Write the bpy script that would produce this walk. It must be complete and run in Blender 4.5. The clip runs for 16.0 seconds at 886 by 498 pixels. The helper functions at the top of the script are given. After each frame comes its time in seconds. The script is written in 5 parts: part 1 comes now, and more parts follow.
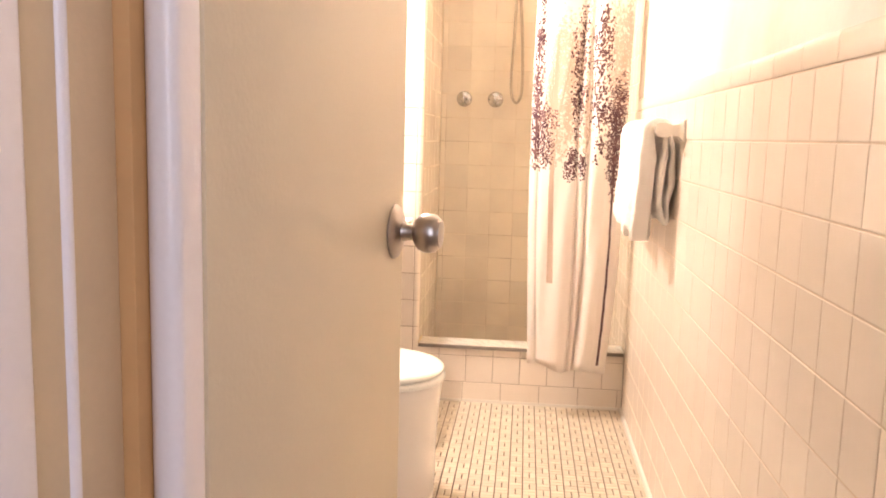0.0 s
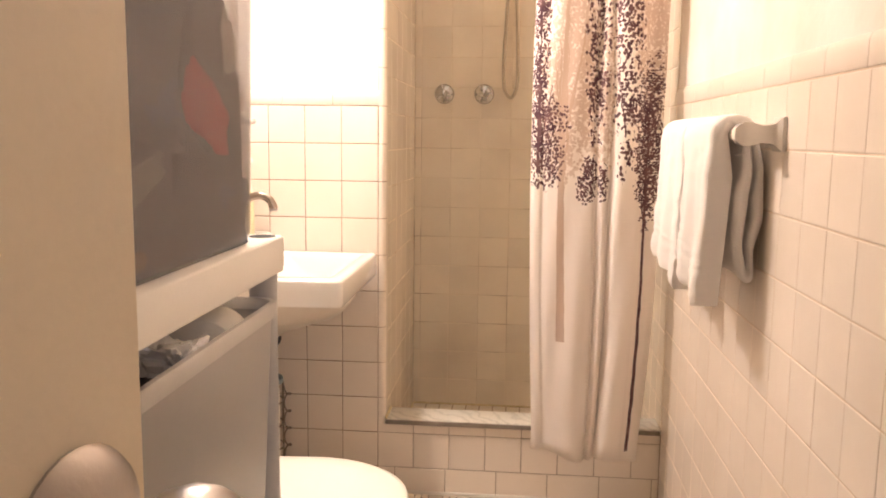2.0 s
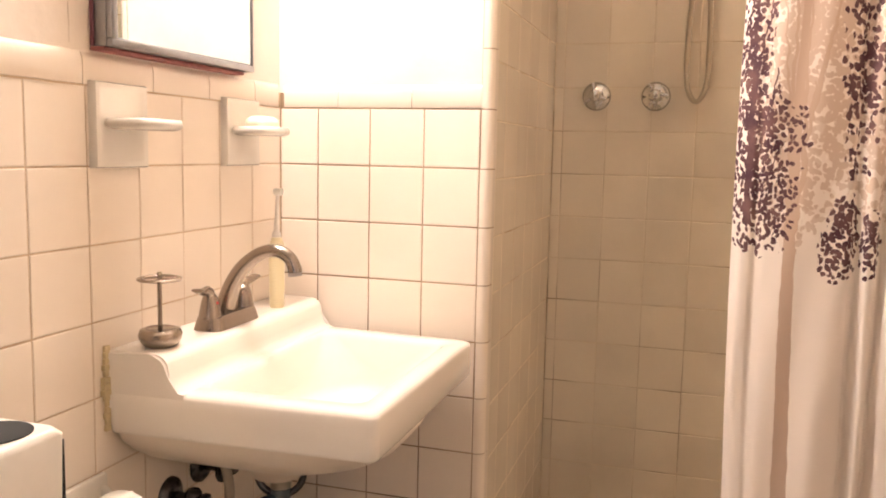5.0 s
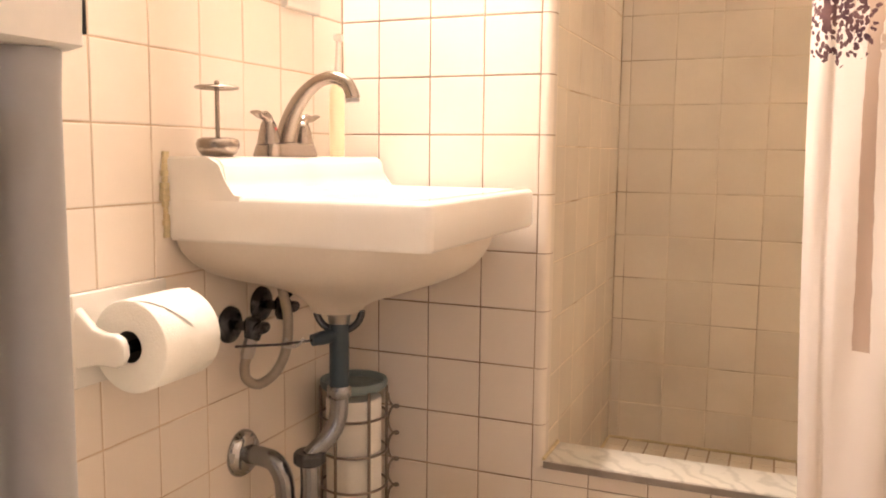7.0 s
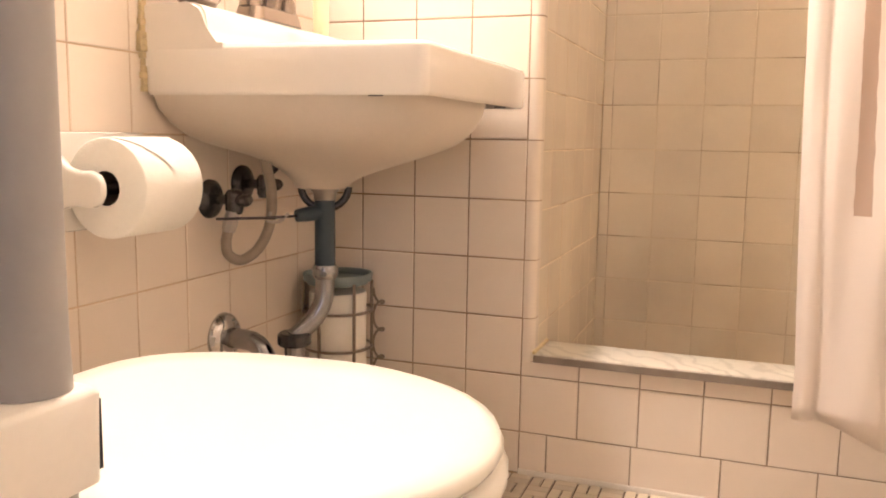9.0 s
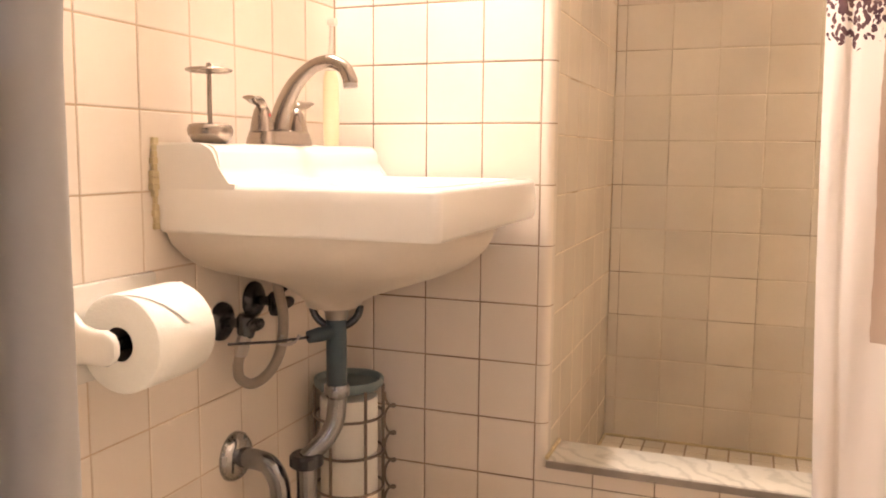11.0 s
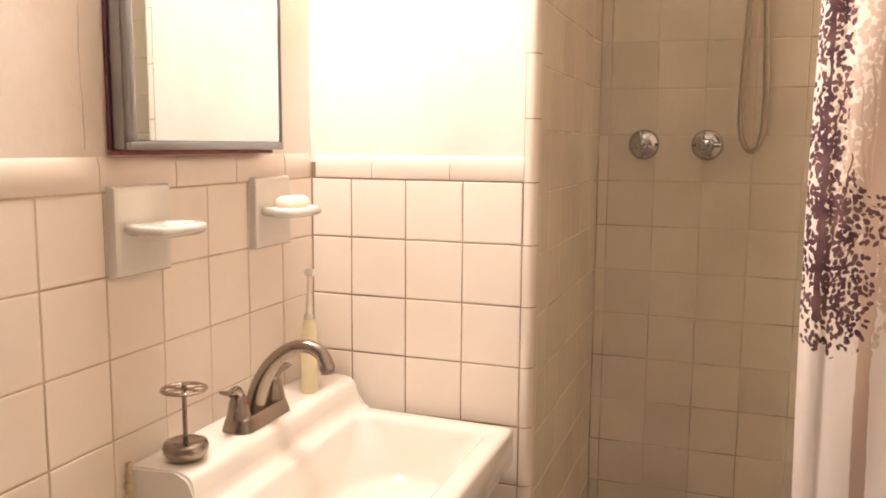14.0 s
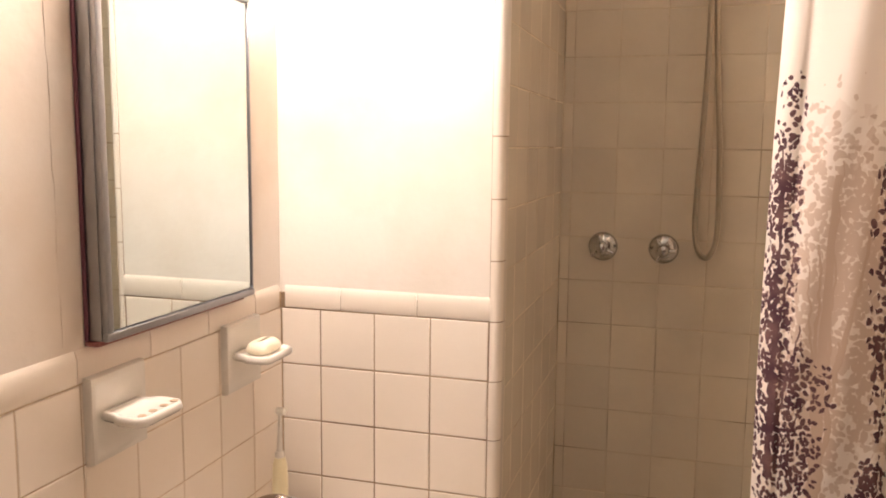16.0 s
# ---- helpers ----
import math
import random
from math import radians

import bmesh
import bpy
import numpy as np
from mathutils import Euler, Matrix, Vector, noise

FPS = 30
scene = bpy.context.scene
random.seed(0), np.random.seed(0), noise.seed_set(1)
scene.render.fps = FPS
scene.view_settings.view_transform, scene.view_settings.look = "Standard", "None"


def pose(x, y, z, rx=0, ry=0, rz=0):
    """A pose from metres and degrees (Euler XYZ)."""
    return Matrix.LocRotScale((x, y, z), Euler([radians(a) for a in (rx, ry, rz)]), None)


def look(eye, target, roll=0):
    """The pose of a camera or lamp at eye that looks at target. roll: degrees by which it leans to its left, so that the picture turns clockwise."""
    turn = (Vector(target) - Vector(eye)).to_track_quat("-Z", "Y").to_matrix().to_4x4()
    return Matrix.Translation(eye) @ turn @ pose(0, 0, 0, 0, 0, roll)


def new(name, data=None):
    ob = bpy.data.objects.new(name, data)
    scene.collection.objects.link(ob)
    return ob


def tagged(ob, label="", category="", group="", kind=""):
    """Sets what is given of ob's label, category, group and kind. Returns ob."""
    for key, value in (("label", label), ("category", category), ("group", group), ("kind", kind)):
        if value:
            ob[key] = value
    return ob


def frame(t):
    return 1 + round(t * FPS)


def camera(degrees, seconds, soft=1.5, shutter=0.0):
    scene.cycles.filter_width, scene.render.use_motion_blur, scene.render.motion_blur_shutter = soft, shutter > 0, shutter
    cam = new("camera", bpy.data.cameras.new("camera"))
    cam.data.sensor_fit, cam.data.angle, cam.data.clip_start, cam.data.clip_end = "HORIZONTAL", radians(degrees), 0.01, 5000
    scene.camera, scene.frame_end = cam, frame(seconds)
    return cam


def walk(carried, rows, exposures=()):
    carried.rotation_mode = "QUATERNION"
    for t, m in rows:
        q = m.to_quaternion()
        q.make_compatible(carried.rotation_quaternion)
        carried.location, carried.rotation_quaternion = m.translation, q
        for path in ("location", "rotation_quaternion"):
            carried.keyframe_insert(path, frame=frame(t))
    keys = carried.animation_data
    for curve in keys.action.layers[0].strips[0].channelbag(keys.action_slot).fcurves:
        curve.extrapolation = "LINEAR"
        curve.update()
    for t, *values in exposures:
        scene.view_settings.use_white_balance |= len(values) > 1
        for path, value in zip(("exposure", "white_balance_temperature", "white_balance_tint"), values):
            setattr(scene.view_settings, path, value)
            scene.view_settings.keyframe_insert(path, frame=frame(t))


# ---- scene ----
cam = camera(56.4, 16.0, soft=1.9)
PATH = [
    (0, (0.003, 0.09, 1.077), (-0.189, 2.062, 0.805), 1.6),
    (0.5, (-0.004, 0.25, 1.053), (-0.185, 2.224, 0.789), 1.7),
    (1, (-0.017, 0.483, 1.073), (-0.199, 2.457, 0.806), 1.2),
    (1.5, (-0.013, 0.701, 1.09), (-0.216, 2.672, 0.82), 0.9),
    (2, (-0.01, 0.945, 1.1), (-0.194, 2.918, 0.827), 0.7),
    (2.5, (-0.024, 1.193, 1.09), (-0.173, 3.17, 0.823), 0.7),
    (3, (-0.016, 1.398, 1.072), (-0.151, 3.377, 0.815), 0.9),
    (3.5, (0.001, 1.561, 1.096), (-0.217, 3.533, 0.845), 1.0),
    (4, (-0.027, 1.74, 1.102), (-0.35, 3.699, 0.859), 0.9),
    (4.5, (-0.04, 1.85, 1.118), (-0.506, 3.78, 0.879), 1.1),
    (6.8, (-0.016, 1.877, 0.857), (-0.763, 3.718, 0.629), 0.7),
    (7, (-0.01, 1.875, 0.818), (-0.764, 3.713, 0.586), 0.6),
    (7.5, (-0.009, 1.874, 0.718), (-0.763, 3.712, 0.488), 0.5),
    (8, (-0.025, 1.874, 0.617), (-0.741, 3.728, 0.393), 0.4),
    (8.2, (-0.032, 1.879, 0.619), (-0.731, 3.732, 0.341), 0.8),
    (10.3, (-0.059, 1.895, 0.709), (-0.724, 3.766, 0.475), 0.7),
    (10.5, (-0.055, 1.898, 0.731), (-0.735, 3.765, 0.5), 0.5),
    (11, (-0.07, 1.909, 0.798), (-0.768, 3.769, 0.567), 0.5),
    (11.5, (-0.076, 1.917, 0.867), (-0.794, 3.769, 0.632), 0.5),
    (12, (-0.087, 1.924, 0.944), (-0.8, 3.778, 0.71), 0.5),
    (12.5, (-0.088, 1.934, 1.02), (-0.789, 3.791, 0.78), 0.4),
    (13, (-0.08, 1.946, 1.097), (-0.778, 3.804, 0.849), 0.6),
    (13.5, (-0.079, 1.954, 1.177), (-0.766, 3.816, 0.928), 0.5),
    (14, (-0.079, 1.962, 1.248), (-0.744, 3.831, 0.995), 0.5),
    (14.5, (-0.077, 1.968, 1.314), (-0.716, 3.846, 1.061), 0.4),
    (15, (-0.089, 1.962, 1.386), (-0.692, 3.853, 1.132), 0.7),
    (15.5, (-0.103, 1.949, 1.446), (-0.686, 3.846, 1.198), 0.6),
    (16, (-0.093, 1.946, 1.496), (-0.663, 3.847, 1.246), 0.6),
]
walk(cam, [(t, look(eye, target, roll)) for t, eye, target, roll in PATH],
     exposures=((0.0, 1.12), (0.5, 0.68), (1.0, 0.48), (1.5, 0.32), (2.5, 0.26), (3.5, 0.04), (4.5, 0.0), (7.0, 0.52), (8.0, 0.68), (10.5, 0.6), (11.5, 0.4), (12.5, 0.02), (13.5, -0.28), (14.5, -0.46), (15.5, -0.72), (16.0, -0.78)))

# ---- world, lamps, exposure ----
world = bpy.data.worlds.new("world")
scene.world = world
world.use_nodes = True
world.node_tree.nodes["Background"].inputs[0].default_value = (0.55, 0.6, 0.7, 1)
world.node_tree.nodes["Background"].inputs[1].default_value = 0.05

# room: left wall, right wall, nib wall, shower back, ceiling
LX, RX, NY, SY, NX = -0.842, 0.423, 3.36, 4.018, -0.407
TOP = 2.42
P = 0.11
CAP0 = 1.182          # underside of the cap tiles
SF = 0.072            # shower floor
LAMP = (-0.742, 2.985, 1.94)

hall = bpy.data.lights.new("hall_window_light", "AREA")
hall.shape, hall.size, hall.size_y, hall.energy, hall.color = "RECTANGLE", 0.8, 1.2, 11.5, (0.80, 0.82, 1.0)
hall_ob = new("hall_window_light", hall)
hall_ob.matrix_world = look((0.75, -1.19, 1.45), (-0.1, 0.6, 1.1))


# ---- materials ----
def mat(name, color, rough=0.5, metal=0.0, var=0.06, scale=9.0, fine=0.03, fscale=140.0, bump=0.0, bscale=200.0, tint=0.0, spec=0.5, coat=0.0):
    m = bpy.data.materials.new(name)
    m.use_nodes = True
    nt = m.node_tree
    b = nt.nodes["Principled BSDF"]
    b.inputs["Roughness"].default_value = rough
    b.inputs["Metallic"].default_value = metal
    b.inputs["Specular IOR Level"].default_value = spec
    b.inputs["Coat Weight"].default_value = coat
    tc = nt.nodes.new("ShaderNodeTexCoord")
    geo = nt.nodes.new("ShaderNodeNewGeometry")
    add = None
    for amount, sc in ((var, scale), (fine, fscale)):
        n = nt.nodes.new("ShaderNodeTexNoise")
        n.inputs["Scale"].default_value, n.inputs["Detail"].default_value = sc, 4
        nt.links.new(geo.outputs["Position"], n.inputs["Vector"])
        k = nt.nodes.new("ShaderNodeMath")
        k.operation = "MULTIPLY_ADD"
        nt.links.new(n.outputs["Fac"], k.inputs[0])
        k.inputs[1].default_value, k.inputs[2].default_value = amount * 2, -amount
        if add:
            s = nt.nodes.new("ShaderNodeMath")
            nt.links.new(add, s.inputs[0]), nt.links.new(k.outputs[0], s.inputs[1])
            add = s.outputs[0]
        else:
            add = k.outputs[0]
    if tint:
        oi = nt.nodes.new("ShaderNodeObjectInfo")
        k = nt.nodes.new("ShaderNodeMath")
        k.operation = "MULTIPLY_ADD"
        nt.links.new(oi.outputs["Random"], k.inputs[0])
        k.inputs[1].default_value, k.inputs[2].default_value = tint * 2, -tint
        s = nt.nodes.new("ShaderNodeMath")
        nt.links.new(add, s.inputs[0]), nt.links.new(k.outputs[0], s.inputs[1])
        add = s.outputs[0]
    one = nt.nodes.new("ShaderNodeMath")
    nt.links.new(add, one.inputs[0])
    one.inputs[1].default_value = 1.0
    sc = nt.nodes.new("ShaderNodeVectorMath")
    sc.operation = "SCALE"
    sc.inputs[0].default_value = color
    nt.links.new(one.outputs[0], sc.inputs["Scale"])
    nt.links.new(sc.outputs[0], b.inputs["Base Color"])
    if bump:
        n = nt.nodes.new("ShaderNodeTexNoise")
        n.inputs["Scale"].default_value, n.inputs["Detail"].default_value = bscale, 3
        nt.links.new(geo.outputs["Position"], n.inputs["Vector"])
        bp = nt.nodes.new("ShaderNodeBump")
        bp.inputs["Strength"].default_value, bp.inputs["Distance"].default_value = bump, 0.002
        nt.links.new(n.outputs["Fac"], bp.inputs["Height"])
        nt.links.new(bp.outputs[0], b.inputs["Normal"])
    return m


M_TILE = mat("glazed_tile", (0.83, 0.73, 0.625), 0.14, var=0.03, scale=6, fine=0.012, tint=0.03, bump=0.06, bscale=22)
# same tile as M_TILE, with the shower's shade put into a yellower colour
M_TILE_SHADED = mat("shower_tile_shaded", (0.80, 0.70, 0.555), 0.2, var=0.05, scale=5, fine=0.02, tint=0.05, bump=0.06, bscale=22)
M_GROUT = mat("grout", (0.62, 0.47, 0.32), 0.9, var=0.15, scale=12, fine=0.12, bump=0.3, bscale=400)
M_GROUT_SHOWER = mat("shower_grout", (0.70, 0.59, 0.43), 0.9, var=0.15, scale=12, fine=0.12)
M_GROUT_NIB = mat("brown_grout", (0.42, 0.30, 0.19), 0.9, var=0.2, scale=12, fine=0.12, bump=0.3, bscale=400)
M_GROUT_DARK = mat("dark_grout", (0.33, 0.235, 0.15), 0.9, var=0.25, scale=12, fine=0.12)
M_GROUT_WHITE = mat("white_grout", (0.60, 0.47, 0.345), 0.85, var=0.2, scale=12, fine=0.1, bump=0.3, bscale=400)
M_PAINT = mat("wall_paint", (0.81, 0.735, 0.655), 0.55, var=0.07, scale=3, fine=0.02, bump=0.25, bscale=60)


def stain(m, tan, amount, scale=2.6, lo=0.42, hi=0.72):
    """Old yellowed patches in a paint."""
    nt = m.node_tree
    b = nt.nodes["Principled BSDF"]
    src = b.inputs["Base Color"].links[0].from_socket
    geo = nt.nodes.new("ShaderNodeNewGeometry")
    n = nt.nodes.new("ShaderNodeTexNoise")
    n.inputs["Scale"].default_value, n.inputs["Detail"].default_value = scale, 7
    nt.links.new(geo.outputs["Position"], n.inputs["Vector"])
    r = nt.nodes.new("ShaderNodeValToRGB")
    r.color_ramp.elements[0].position, r.color_ramp.elements[1].position = lo, hi
    r.color_ramp.elements[0].color = (0, 0, 0, 1)
    r.color_ramp.elements[1].color = (amount, amount, amount, 1)
    nt.links.new(n.outputs["Fac"], r.inputs[0])
    mx = nt.nodes.new("ShaderNodeMix")
    mx.data_type = "RGBA"
    nt.links.new(r.outputs[0], mx.inputs[0])
    nt.links.new(src, mx.inputs[6])
    mx.inputs[7].default_value = (*tan, 1)
    nt.links.new(mx.outputs[2], b.inputs["Base Color"])


stain(M_PAINT, (0.60, 0.44, 0.29), 0.65)
stain(M_GROUT_SHOWER, (0.30, 0.20, 0.11), 0.85, 6.0, 0.50, 0.66)
stain(M_GROUT, (0.30, 0.19, 0.105), 0.8, 7.0, 0.45, 0.70)
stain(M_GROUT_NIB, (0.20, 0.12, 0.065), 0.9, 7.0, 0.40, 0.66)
stain(M_TILE, (0.66, 0.53, 0.38), 0.28)
stain(M_TILE_SHADED, (0.52, 0.43, 0.33), 0.5)
M_CEIL = mat("ceiling_paint", (0.8, 0.77, 0.68), 0.7)
M_DOOR = mat("door_paint", (0.67, 0.565, 0.40), 0.42, var=0.05, scale=5, fine=0.03, fscale=220, bump=0.2, bscale=150)
M_FRAME = mat("frame_paint", (0.60, 0.47, 0.31), 0.45, var=0.07, scale=8, bump=0.2, bscale=120)
# frame paint with the cool highlight from the hall put into its colour
M_FRAME_LIT = mat("frame_paint_lit", (0.80, 0.76, 0.78), 0.35, var=0.04, scale=8, bump=0.15, bscale=120)
# jamb step in the hinge gap: its warm shadow is painted brown
M_GAP_SHADE = mat("gap_shade", (0.58, 0.33, 0.14), 0.6, var=0.2, scale=14)
M_PORC = mat("porcelain", (0.81, 0.75, 0.67), 0.09, var=0.02, scale=5, fine=0.01, coat=0.4)
# porcelain under the sink bowl, its shade put into a darker colour
M_PORC_SHADED = mat("shaded_porcelain", (0.68, 0.59, 0.49), 0.32, var=0.06, scale=9, fine=0.03)
M_CERAMIC = mat("grey_white_ceramic", (0.74, 0.69, 0.615), 0.16, var=0.05, scale=8, fine=0.02, coat=0.3)
M_LID = mat("lid_plastic", (0.88, 0.85, 0.76), 0.2, var=0.02, scale=5, fine=0.01)
M_NICKEL = mat("brushed_nickel", (0.34, 0.285, 0.24), 0.23, 1.0, var=0.05, scale=30, bump=0.08, bscale=500)
M_FOIL = mat("silver_foil", (0.90, 0.89, 0.88), 0.2, 0.35, var=0.1, scale=30, bump=0.6, bscale=90)
M_STEEL = mat("dull_steel", (0.42, 0.38, 0.35), 0.3, 1.0, var=0.12, scale=40, bump=0.1, bscale=300)
M_FRAMEMETAL = mat("grey_frame_metal", (0.33, 0.335, 0.35), 0.34, 1.0, var=0.15, scale=25, bump=0.1, bscale=300)
M_CHROME = mat("chrome", (0.52, 0.51, 0.505), 0.13, 1.0, var=0.15, scale=30)
M_DARKMETAL = mat("tarnished_metal", (0.085, 0.085, 0.09), 0.26, 0.9, var=0.25, scale=40, bump=0.3)
M_BRAID = mat("braided_hose", (0.33, 0.28, 0.23), 0.55, 0.5, var=0.15, scale=90, bump=0.6, bscale=900)
M_TRAP = mat("worn_chrome", (0.30, 0.30, 0.31), 0.2, 1.0, var=0.25, scale=40, bump=0.15, bscale=120)
M_HOSE = mat("ribbed_hose", (0.46, 0.39, 0.30), 0.32, 0.85, var=0.1, scale=60)
M_PIPE = mat("blue_grey_pipe", (0.030, 0.050, 0.062), 0.5, var=0.15, scale=30)
M_TIN = mat("blue_grey_tin", (0.22, 0.27, 0.27), 0.5, 0.4, var=0.2, scale=25)
M_WIRE = mat("wire", (0.23, 0.18, 0.14), 0.4, 0.7, var=0.2)
M_PAPER = mat("tissue_paper", (0.86, 0.82, 0.74), 0.95, var=0.03, scale=20, bump=0.35, bscale=350)
M_CARD = mat("cardboard", (0.07, 0.05, 0.035), 0.95)
M_CARD_PALE = mat("pale_cardboard", (0.46, 0.36, 0.26), 0.95, var=0.1)
M_TOWEL = mat("terry_cotton", (0.97, 0.915, 0.86), 1.0, var=0.03, scale=14, fine=0.05, fscale=500, bump=0.9, bscale=620, spec=0.1)
tn = M_TOWEL.node_tree
thin = tn.nodes.new("ShaderNodeBsdfTranslucent")
thin.inputs[0].default_value = (0.96, 0.90, 0.84, 1)
tmix = tn.nodes.new("ShaderNodeMixShader")
tmix.inputs[0].default_value = 0.16
tn.links.new(tn.nodes["Principled BSDF"].outputs[0], tmix.inputs[1]), tn.links.new(thin.outputs[0], tmix.inputs[2])
tn.links.new(tmix.outputs[0], tn.nodes["Material Output"].inputs[0])
M_CARTW = mat("cart_plastic", (0.80, 0.76, 0.69), 0.38, var=0.03, scale=8)
M_POST = mat("grey_post", (0.36, 0.35, 0.34), 0.45, var=0.05, scale=8)
M_HOLE = mat("dark_hole", (0.02, 0.02, 0.02), 0.9)
M_CREAM = mat("cream_plastic", (0.80, 0.70, 0.46), 0.35, var=0.02)
M_SOAP = mat("soap", (0.85, 0.76, 0.58), 0.4, var=0.03)
M_RUST = mat("rust_stain", (0.26, 0.09, 0.08), 0.8, var=0.4, scale=30)
M_PLUM = mat("plum_edge", (0.17, 0.055, 0.075), 0.7, var=0.3, scale=30)
M_GRIME = mat("grimy_stone", (0.25, 0.205, 0.165), 0.75, var=0.35, scale=22, bump=0.4, bscale=120)
M_CAULK = mat("old_caulk", (0.60, 0.48, 0.28), 0.7, var=0.3, scale=60, bump=0.5, bscale=150)
M_MIRROR = mat("mirror_glass", (0.78, 0.86, 0.86), 0.02, 1.0, var=0.0, fine=0.0)
M_DARKCLOTH = mat("dark_cloth", (0.045, 0.045, 0.05), 0.95, var=0.35, scale=18, bump=0.6, bscale=80)
M_GREYCLOTH = mat("grey_cloth", (0.11, 0.095, 0.092), 0.95, var=0.4, scale=14, bump=0.6, bscale=80)
M_RED = mat("red_cloth", (0.52, 0.035, 0.035), 0.9, var=0.2, scale=20)
M_BLUE = mat("blue_cloth", (0.07, 0.09, 0.15), 0.9, var=0.2, scale=20)
M_BROWN = mat("brown_cloth", (0.13, 0.075, 0.05), 0.95, var=0.3, scale=18)
M_OCHRE = mat("ochre_cloth", (0.30, 0.18, 0.08), 0.9, var=0.2, scale=20)
M_PALECLOTH = mat("pale_cloth", (0.25, 0.23, 0.19), 0.95, var=0.15, scale=20)
M_LINEN = mat("pale_linen", (0.46, 0.40, 0.33), 0.95, var=0.2, scale=30, bump=0.6, bscale=90)
M_FLOORT = mat("mosaic_tile", (0.55, 0.465, 0.355), 0.4, var=0.10, scale=10, fine=0.05, tint=0.12)
M_FLOORG = mat("floor_grout", (0.10, 0.062, 0.038), 0.9, var=0.2, scale=30)
M_HALLFLOOR = mat("hall_floor_wood", (0.30, 0.17, 0.08), 0.4, var=0.15, scale=6)


def marble():
    m = mat("marble", (0.60, 0.555, 0.475), 0.3, var=0.08, scale=8)
    nt = m.node_tree
    b = nt.nodes["Principled BSDF"]
    src = b.inputs["Base Color"].links[0].from_socket
    geo = nt.nodes.new("ShaderNodeNewGeometry")
    w = nt.nodes.new("ShaderNodeTexWave")
    w.bands_direction = "DIAGONAL"
    w.inputs["Scale"].default_value, w.inputs["Distortion"].default_value, w.inputs["Detail"].default_value = 11, 12, 5
    nt.links.new(geo.outputs["Position"], w.inputs["Vector"])
    r = nt.nodes.new("ShaderNodeValToRGB")
    r.color_ramp.elements[0].color, r.color_ramp.elements[1].color = (0.42, 0.40, 0.36, 1), (1, 1, 1, 1)
    r.color_ramp.elements[1].position = 0.4
    nt.links.new(w.outputs["Fac"], r.inputs[0])
    mx = nt.nodes.new("ShaderNodeMix")
    mx.data_type, mx.blend_type = "RGBA", "MULTIPLY"
    mx.inputs[0].default_value = 0.38
    nt.links.new(src, mx.inputs[6]), nt.links.new(r.outputs[0], mx.inputs[7])
    nt.links.new(mx.outputs[2], b.inputs["Base Color"])
    return m


M_MARBLE = marble()


def clear_plastic(name, color, alpha, rough):
    m = mat(name, color, rough, var=0.03)
    nt = m.node_tree
    b = nt.nodes["Principled BSDF"]
    out = nt.nodes["Material Output"]
    tr = nt.nodes.new("ShaderNodeBsdfTransparent")
    mx = nt.nodes.new("ShaderNodeMixShader")
    mx.inputs[0].default_value = alpha
    nt.links.new(tr.outputs[0], mx.inputs[1]), nt.links.new(b.outputs[0], mx.inputs[2])
    nt.links.new(mx.outputs[0], out.inputs[0])
    return m


M_CLEAR = clear_plastic("clear_plastic", (0.36, 0.335, 0.335), 0.36, 0.32)
M_FROST = clear_plastic("frosted_plastic", (0.66, 0.62, 0.58), 0.40, 0.3)
M_FROSTRIM = clear_plastic("frosted_rim", (0.84, 0.80, 0.74), 0.42, 0.3)


def glow(name, color, strength):
    m = bpy.data.materials.new(name)
    m.use_nodes = True
    b = m.node_tree.nodes["Principled BSDF"]
    b.inputs["Base Color"].default_value = (0.9, 0.88, 0.8, 1)
    b.inputs["Emission Color"].default_value = (*color, 1)
    b.inputs["Emission Strength"].default_value = strength
    return m


M_GLOBE = glow("lit_shade", (1.0, 0.866, 0.80), 330)


def curve_points(rows, n=8):
    """Points on a smooth line through rows of two numbers."""
    p = [Vector((a, b)) for a, b in rows]
    p = [2 * p[0] - p[1]] + p + [2 * p[-1] - p[-2]]
    out = []
    for i in range(1, len(p) - 2):
        for k in range(n):
            t = k / n
            out.append(0.5 * (2 * p[i] + (p[i + 1] - p[i - 1]) * t + (2 * p[i - 1] - 5 * p[i] + 4 * p[i + 1] - p[i + 2]) * t * t
                              + (3 * p[i] - p[i - 1] - 3 * p[i + 1] + p[i + 2]) * t ** 3))
    return out + [p[-2]]


# the curtain's folds seen from above: share of its width, depth towards the room
FOLDS = ((0, 0.008), (0.03, -0.006), (0.07, -0.011), (0.10, -0.010), (0.14, -0.020), (0.20, -0.027), (0.28, -0.034), (0.35, -0.035),
         (0.43, -0.025), (0.460, -0.019), (0.474, -0.011), (0.490, -0.007), (0.506, -0.011), (0.520, -0.018), (0.538, -0.024), (0.560, -0.021), (0.575, -0.011), (0.585, -0.008),
         (0.600, -0.010), (0.65, -0.032), (0.72, -0.036), (0.80, -0.022), (0.85, 0.0), (0.90, 0.012), (0.95, 0.016), (1.0, 0.030))
FOLD_LINE = [(p.x, p.y) for p in curve_points(FOLDS)]
FOLD_U = [0.0]
for (a0, b0), (a1, b1) in zip(FOLD_LINE, FOLD_LINE[1:]):
    FOLD_U.append(FOLD_U[-1] + math.hypot((a1 - a0) * 0.352, b1 - b0))


def cloth_u(share):
    """Where along the cloth the given share of the curtain's width lies."""
    i = min(range(len(FOLD_LINE)), key=lambda k: abs(FOLD_LINE[k][0] - share))
    return FOLD_U[i]


